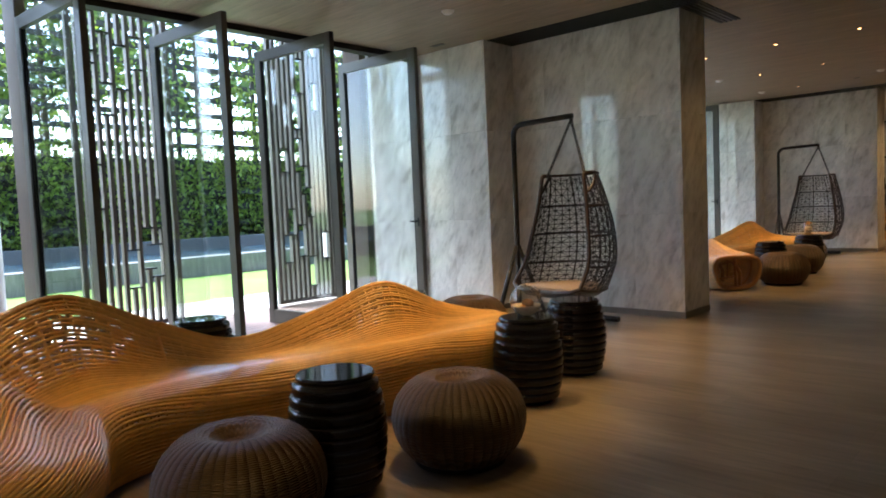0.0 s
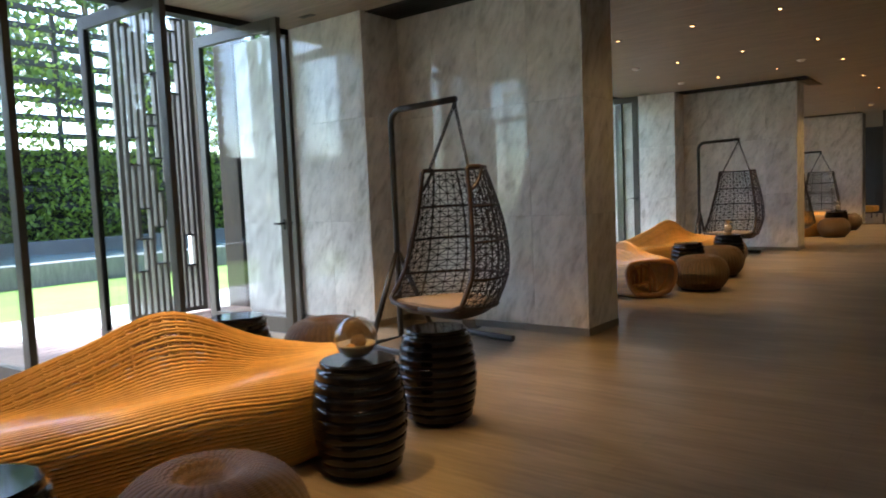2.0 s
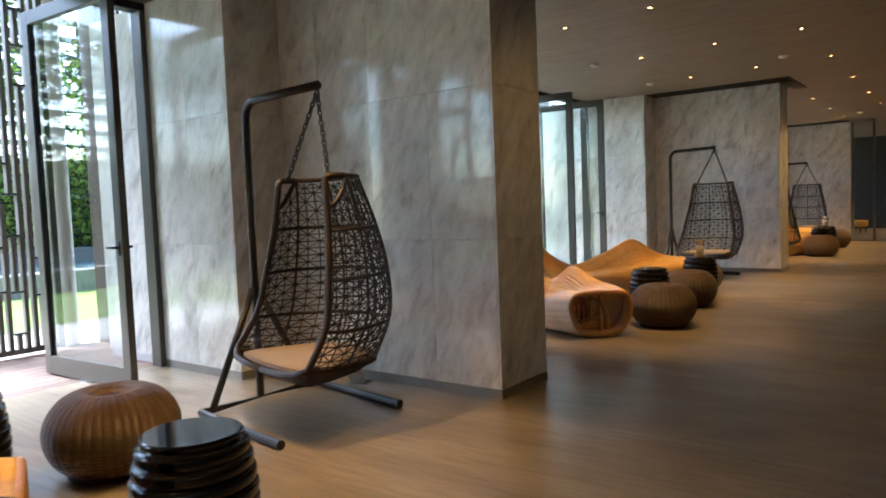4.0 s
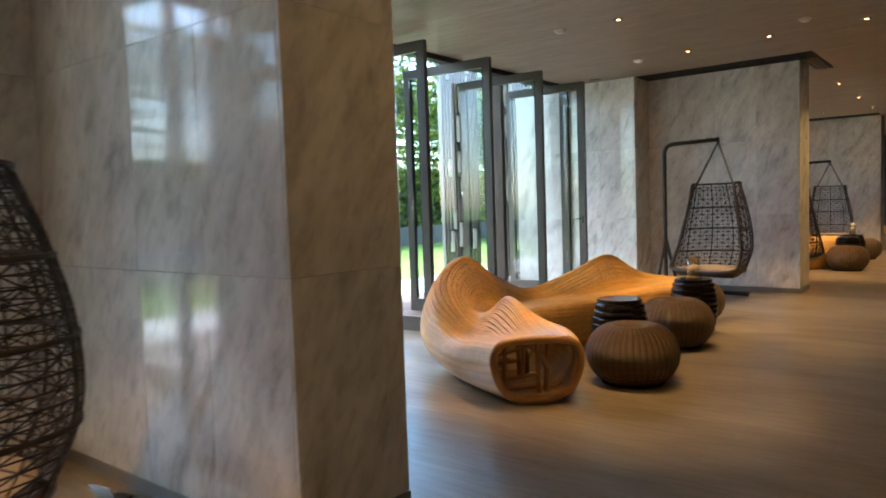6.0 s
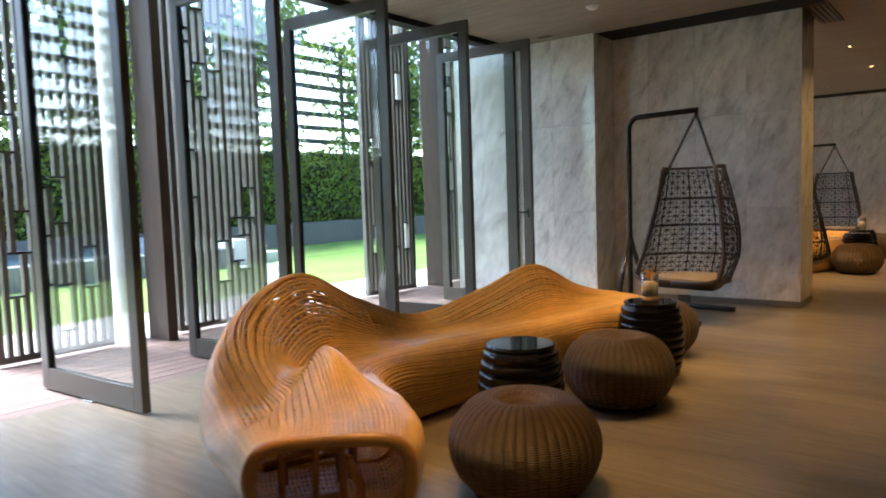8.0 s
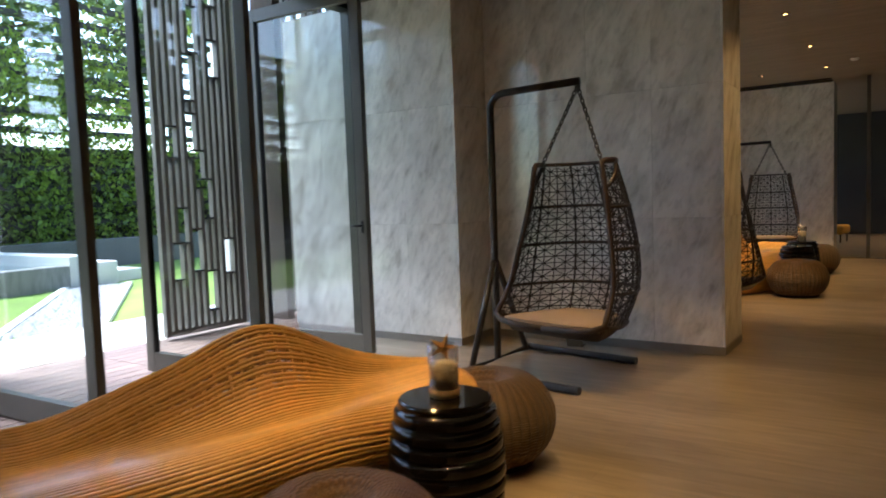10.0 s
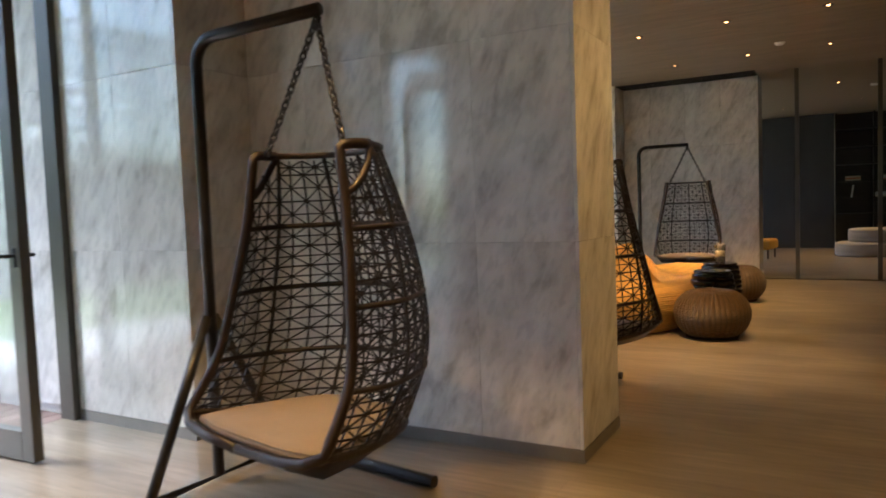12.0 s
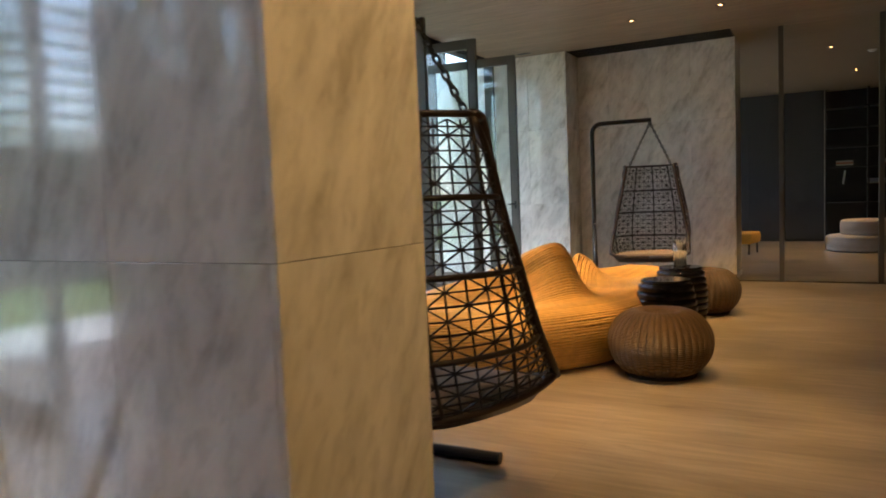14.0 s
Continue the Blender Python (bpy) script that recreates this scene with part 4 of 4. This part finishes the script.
    for j in range(len(rows) - 1):
        v0, v1 = rows[j], rows[j + 1]
        vm = (v0 + v1) / 2
        web.tube([P(i / 24, v1) for i in range(25)], 0.0055, 4) if j else web.tube([P(0.17 + 0.66 * i / 24, v1) for i in range(25)], 0.0055, 4)
        for i in range(na):
            a0, a1 = edges[i], edges[i + 1]
            if (j < 2 and i in (0, na - 1)) or (j == 0 and i in (1, na - 2)):
                continue
            am = (a0 + a1) / 2
            c = P(am, vm)
            for q in ((a0, v0), (a1, v0), (a0, v1), (a1, v1), (am, v0), (am, v1), (a0, vm), (a1, vm)):
                web.tube([c, P(*q)], 0.0043, 4, caps=False)
            web.tube([P(a1, v0), P(a1, v1)], 0.0045, 4, caps=False)
    part("cane_web", web, WICKER_THIN, s, "dark cane web of stars", at=swung)
    # seat: woven pan and cushion
    pan, rim = Mesh(), [chair_shell(i / 24, 1.0) for i in range(25)] + [Vector((0.25, -0.45, 0.385)), Vector((0, -0.455, 0.38)), Vector((-0.25, -0.45, 0.385))]
    n = len(rim)
    low = [Vector((p.x * 0.8, p.y * 0.8 - 0.02, 0.315)) for p in rim]
    pan.v = [tuple(p) for p in rim + low] + [(0, -0.05, 0.305)]
    pan.f = [(i, (i + 1) % n, n + (i + 1) % n, n + i) for i in range(n)] + [(n + i, n + (i + 1) % n, 2 * n) for i in range(n)]
    part("seat_pan", pan, WICKER_RIM, s, smooth=True, at=swung)
    cu = Mesh()
    rings = ((0.86, 0.365), (0.90, 0.385), (0.90, 0.405), (0.82, 0.425), (0.4, 0.430))
    for f, z in rings:
        cu.v += [(p.x * f, p.y * f - 0.02, z) for p in rim]
    for k in range(len(rings) - 1):
        cu.f += [(k * n + i, k * n + (i + 1) % n, (k + 1) * n + (i + 1) % n, (k + 1) * n + i) for i in range(n)]
    cu.f.append(tuple((len(rings) - 1) * n + i for i in range(n)))
    pad = part("cushion", cu, CUSHION, s, "flat beige seat cushion", smooth=True, at=swung)
    part("piping", Mesh().tube([(p.x * 0.885, p.y * 0.885 - 0.02, 0.412) for p in rim], 0.005, 5, closed=True), CUSHION, pad, smooth=True)
    return s


SWING = tagged(swing_chair(-13), "brown cane hanging chair on a dark metal stand", "hanging chair", "hanging chairs")
SWING.matrix_basis = pose(-0.78, 7.69, 0)
copy_thing(SWING, pose(-0.75, -0.82, 0))
copy_thing(SWING, pose(-0.92, 16.45, 0, 0, 0, 20))
TURNED = tagged(swing_chair(168), "brown cane hanging chair turned away on a dark metal stand", "hanging chair", "hanging chairs")
TURNED.matrix_basis = pose(-0.47, 9.84, 0, 0, 0, 10)


# ---- small things on the stools ----
def glass_ball(x, y):
    g = thing("glass_terrarium", "clear glass ball with sand, moss and shells on a black stool", "terrarium", pose(x, y, DRUM_TOP, 0, 0, -40))
    r = 0.1
    prof = [(r * math.sin(a), r - r * math.cos(a)) for a in [math.pi * i / 24 for i in range(25)]]
    part("globe", Mesh().lathe(prof, 40), THIN_GLASS, g, "clear glass globe", smooth=True)
    part("hanging_loop", Mesh().tube([(0.014 * math.cos(q * 0.785), 0, 2 * r + 0.012 + 0.014 * math.sin(q * 0.785)) for q in range(8)], 0.004, 6, closed=True), THIN_GLASS, g, smooth=True)
    sand = part("sand", Mesh().lathe([(0.0, 0.006)] + [((r - 0.005) * math.sin(a), r - (r - 0.005) * math.cos(a)) for a in [0.3 + 1.0 * i / 8 for i in range(9)]] + [(0.04, 0.062), (0.0, 0.07)], 32), SAND, g, smooth=True)
    part("moss", Mesh().lathe([(0.0, 0.055), (0.03, 0.058), (0.036, 0.08), (0.026, 0.105), (0.0, 0.112)], 20, lambda t, i: 0.005 * math.sin(5 * t + i)), MOSS, sand, at=pose(0.0, 0.01, 0), smooth=True)
    part("shell", Mesh().lathe([(0.0, 0.05), (0.022, 0.055), (0.018, 0.07), (0.0, 0.078)], 16, lambda t, i: 0.003 * math.sin(9 * t)), STARFISH, sand, "orange shell", at=pose(0.03, -0.03, 0), smooth=True)
    part("mouth_rim", Mesh().tube([(0.04 * math.cos(q * math.pi / 10), -0.089, 0.1 + 0.04 * math.sin(q * math.pi / 10)) for q in range(20)], 0.0025, 6, closed=True), THIN_GLASS, g, smooth=True)


glass_ball(*DRUMS[1])


def tumbler(x, y, star):
    g = thing("sand_tumbler", "clear glass tumbler of sand with a starfish on top" if star else "clear glass tumbler of sand with white coral on top", "tumbler", pose(x, y, DRUM_TOP, 0, 0, 20))
    part("glass", Mesh().lathe([(0.0, 0.001), (0.052, 0.001), (0.061, 0.198), (0.0585, 0.198), (0.050, 0.006), (0.0, 0.006)], 36), THIN_GLASS, g, "clear tapered glass", smooth=True)
    sand = part("sand", Mesh().lathe([(0.0, 0.008), (0.049, 0.008), (0.0555, 0.128), (0.03, 0.136), (0.0, 0.134)], 32), SAND, g, smooth=True)
    if star:
        part("band", Mesh().lathe([(0.054, 0.002), (0.058, 0.006), (0.059, 0.03), (0.055, 0.034)], 36), JUTE, g, "straw coloured band", smooth=True)
        st = Mesh()
        n = 10
        ring = [((0.06 if k % 2 == 0 else 0.02) * math.cos(k * math.pi / 5), (0.06 if k % 2 == 0 else 0.02) * math.sin(k * math.pi / 5)) for k in range(n)]
        st.v = [(x2, -0.004, z2) for x2, z2 in ring] + [(0, -0.014, 0), (0, 0.008, 0)]
        st.f = [(k, (k + 1) % n, n) for k in range(n)] + [((k + 1) % n, k, n + 1) for k in range(n)]
        part("starfish", st, STARFISH, sand, "orange dried starfish", at=pose(0, 0, 0.188, 12, 0, 20))
    else:
        co = Mesh()
        r = random.Random(3)
        for k in range(12):
            a = k * 0.55
            l = r.uniform(0.03, 0.06)
            co.tube([(0, 0, 0.128), (0.4 * l * math.cos(a), 0.4 * l * math.sin(a), 0.13 + l * 1.0), (l * math.cos(a), l * math.sin(a), 0.13 + l * 1.9)], [0.008, 0.007, 0.003], 6)
        part("coral", co, CORAL, sand, "branching white coral", smooth=True)


tumbler(*DRUMS[6], True)
tumbler(*DRUMS[8], False)

# ---- floor outlets ----
for y in (0.0, 8.575):
    o = thing("floor_outlet", "steel floor outlet with its lid standing open by the marble wall", "power outlet", pose(-1.17, y - 0.11, 0, 0, 0, 12), "floor outlets")
    part("plate", Mesh().box(-0.07, 0.07, -0.055, 0.055, 0.0, 0.006, 0.002), CHROME, o)
    part("socket", Mesh().box(-0.05, 0.05, -0.035, 0.04, 0.006, 0.012, 0.002), BLACK, o, "black socket insert")
    part("lid", Mesh().box(-0.068, 0.068, -0.004, 0.004, 0.0, 0.105, 0.0025), CHROME, o, "raised steel lid", at=pose(0, -0.05, 0.006, 28, 0, 0))

# ---- ceiling fittings ----
def downlight(x, y, power=1.0, spread=50):
    d = thing("downlight", "small recessed warm downlight in the oak ceiling", "downlight", pose(x, y, CEIL), "recessed downlights")
    part("trim_ring", Mesh().lathe([(0.02, -0.003), (0.047, -0.004), (0.052, -0.001), (0.052, 0.0)], 28), LAMP_TRIM, d, smooth=True)
    part("lens", Mesh().lathe([(0.021, -0.0025), (0.0, -0.0025)], 20), LAMP_ON, d, "glowing warm lens")
    l = new("lamp", bpy.data.lights.new("lamp", "SPOT"))
    l.parent = d
    l.matrix_basis = pose(0, 0, -0.012)
    l.data.energy, l.data.color, l.data.spot_size, l.data.spot_blend, l.data.shadow_soft_size = SPOT_ENERGY * power, (1.0, 0.56, 0.18), radians(spread), 0.9 if spread > 100 else 0.6, 0.022


# strength of each lamp by bay and row: towards the terrace, middle, towards the passage
POWER = {
    -1: ((0.3, 0.6, 0.1), (0.5, 1.5, 0.25), (1.5, 0.8, 0.2)),
    0: ((1.0, 1.2, 0.25), (1.0, 1.2, 0.25), (1.5, 0.8, 0.3)),
    1: ((1.6, 1.7, 0.8), (1.6, 1.7, 0.8), (1.7, 1.2, 0.8)),
}
for b in range(-1, 2):
    for y, row in zip((2.74, 4.84, 6.85), POWER[b]):
        for x, power in zip((-0.9, 0.04, 0.98), row):
            downlight(x, b * BAY + y + (0.1 if x < -0.5 else -0.06 if x > 0.5 else 0.0), power, 72 if y > 6 else 52)
for y in (0.47, 9.05):
    downlight(0.98, y, 0.12 if y < 5 else 0.8, 125)
for x, y in ((1.07, 18.85), (0.04, 22.1), (1.46, 21.4)):
    downlight(x, y, 1.0, 80)
for x, y in ((-1.52, -1.7), (-1.52, 4.9), (-1.55, 7.0), (0.5, 6.3), (0.45, 14.9), (1.6, 19.5)):
    s = thing("smoke_detector", "small round white detector on the ceiling", "detector", pose(x, y, CEIL), "ceiling detectors")
    part("body", Mesh().lathe([(0.0, -0.03), (0.035, -0.03), (0.05, -0.018), (0.055, 0.0)], 28), PLASTIC, s, smooth=True)
    part("base_ring", Mesh().lathe([(0.055, -0.006), (0.062, -0.005), (0.063, 0.0)], 28), PLASTIC, s, smooth=True)
for b in range(-1, 2):
    s = thing("ceiling_slot", "small dark slot vent in the oak ceiling", "air vent", pose(-2.55, b * BAY + 7.83, CEIL), "slot vents")
    part("frame", Mesh().box(-0.09, 0.09, -0.035, 0.035, -0.006, 0.0, 0.002), LAMP_TRIM, s)
    part("louvre", Mesh().box(-0.07, 0.07, -0.02, 0.02, -0.009, -0.006), BLACK, s)

# ---- glass partitions and the far room ----
gp = tagged(new("glass_partition"), "frameless tinted glass partition with a steel lock", "glass partition", kind="structure")
for k in range(4):
    pn = part("pane", Mesh().box(1.914, 1.926, 3.41 + k * 1.4, 4.80 + k * 1.4, 0.012, CEIL - 0.004), PANE_DARK, gp)
    pn.visible_shadow = False
part("edge_strip", Mesh().box(1.908, 1.932, 3.40, 3.41, 0.0, CEIL - 0.002), BLACK, gp)
part("floor_channel", Mesh().box(1.90, 1.94, 3.41, 9.0, 0.0, 0.012), BLACK, gp)
part("lock", Mesh().box(1.895, 1.945, 3.44, 3.52, 0.88, 1.06, 0.006), CHROME, gp)

fp = tagged(new("end_partition"), "glazed partition with slim dark metal posts", "glass partition", kind="structure")
for x in (0.535, 1.57, 2.5, 3.5, 4.5, 5.5):
    part("post", Mesh().box(x - 0.028, x + 0.028, 16.92, 17.0, 0.0, CEIL, 0.003), BRONZE, fp)
xs = (0.012, 0.507, 0.563, 1.542, 1.598, 2.472, 2.528, 3.472, 3.528, 4.472, 4.528, 5.472)
for a, b in zip(xs[::2], xs[1::2]):
    pn = part("pane", Mesh().box(a, b, 16.955, 16.965, 0.02, CEIL - 0.004), PANE_CLEAR, fp)
    pn.visible_shadow = False
part("floor_channel", Mesh().box(0.02, 7.0, 16.93, 16.99, 0.0, 0.018), BRONZE, fp)

dw = structure("wall_dark", Mesh().box(-3.2, 0.98, 23.9, 24.1, 0, CEIL), WALL_DARK, "dark charcoal panelled wall of the far room", "wall")
for k in range(6):
    part("panel", Mesh().box(-3.18 + k * 0.69, -2.50 + k * 0.69, 23.88, 23.9, 0.05, CEIL - 0.002, 0.003), WALL_DARK, dw)
case = thing("bookcase", "black built-in bookcase with a few books", "bookcase", pose(1.0, 23.9, 0))
part("back", Mesh().box(0, 4.5, 0.40, 0.43, 0, CEIL), SHELF, case)
for z in (0.04, 0.75, 1.12, 1.5, 1.9, 2.3, 2.7):
    part("shelf", Mesh().box(0.03, 4.5, 0.0, 0.40, z, z + 0.035), SHELF, case)
for x in (0.0, 0.75, 1.5, 2.25, 3.0, 3.75):
    part("side_panel", Mesh().box(x, x + 0.03, -0.01, 0.42, 0, CEIL), SHELF, case)
r = random.Random(9)
for x0, z in ((1.2, 1.535), (1.75, 1.155), (1.95, 1.535), (2.7, 1.155)):
    for k in range(3):
        c = r.choice(((0.35, 0.36, 0.38), (0.45, 0.40, 0.30), (0.40, 0.14, 0.06)))
        m = material("book_cover", c, 0.6)
        bk = part("book", Mesh().box(x0, x0 + 0.3, 23.92, 24.15, z + k * 0.035, z + k * 0.035 + 0.033, 0.003), m)
        tagged(bk, "flat stacked hardback book on the black shelf", "book", "books on the bookcase")
lean = part("book", Mesh().box(-0.015, 0.015, -0.1, 0.1, 0, 0.28, 0.003), material("book_pale", (0.6, 0.62, 0.6), 0.6), at=pose(1.32, 24.02, 1.157, 0, 8, 0))
tagged(lean, "upright pale book leaning on the black shelf", "book", "books on the bookcase")


def pouf(x, y, r0, z0, h):
    keys = [(0.0, 0.0), (r0 * 0.9, 0.0), (r0, h * 0.3), (r0, h * 0.7), (r0 * 0.88, h), (0.0, h * 1.02)]
    p = part("floor_pouf", Mesh().lathe([tuple(spline(keys, i * 5 / 30)) for i in range(31)], 36), POUF, smooth=True, at=pose(x, y, z0))
    tagged(p, "round grey stuffed floor pouf in the far room", "pouf", "stacked floor poufs")


pouf(1.55, 21.6, 0.55, 0.0, 0.28)
pouf(1.68, 21.6, 0.45, 0.283, 0.26)
ch = thing("mustard_chair", "mustard fabric lounge chair seen past the marble pier", "chair", pose(-0.36, 21.0, 0, 0, 0, 80))
part("seat", Mesh().box(-0.32, 0.32, -0.3, 0.3, 0.18, 0.38, 0.05), MUSTARD, ch, smooth=True)
part("backrest", Mesh().box(-0.32, 0.32, 0.22, 0.36, 0.30, 0.78, 0.05), MUSTARD, ch, smooth=True)
for x in (-0.26, 0.26):
    for y in (-0.24, 0.24):
        part("leg", Mesh().tube([(x, y, 0), (x, y, 0.19)], 0.016, 8), BLACK, ch)
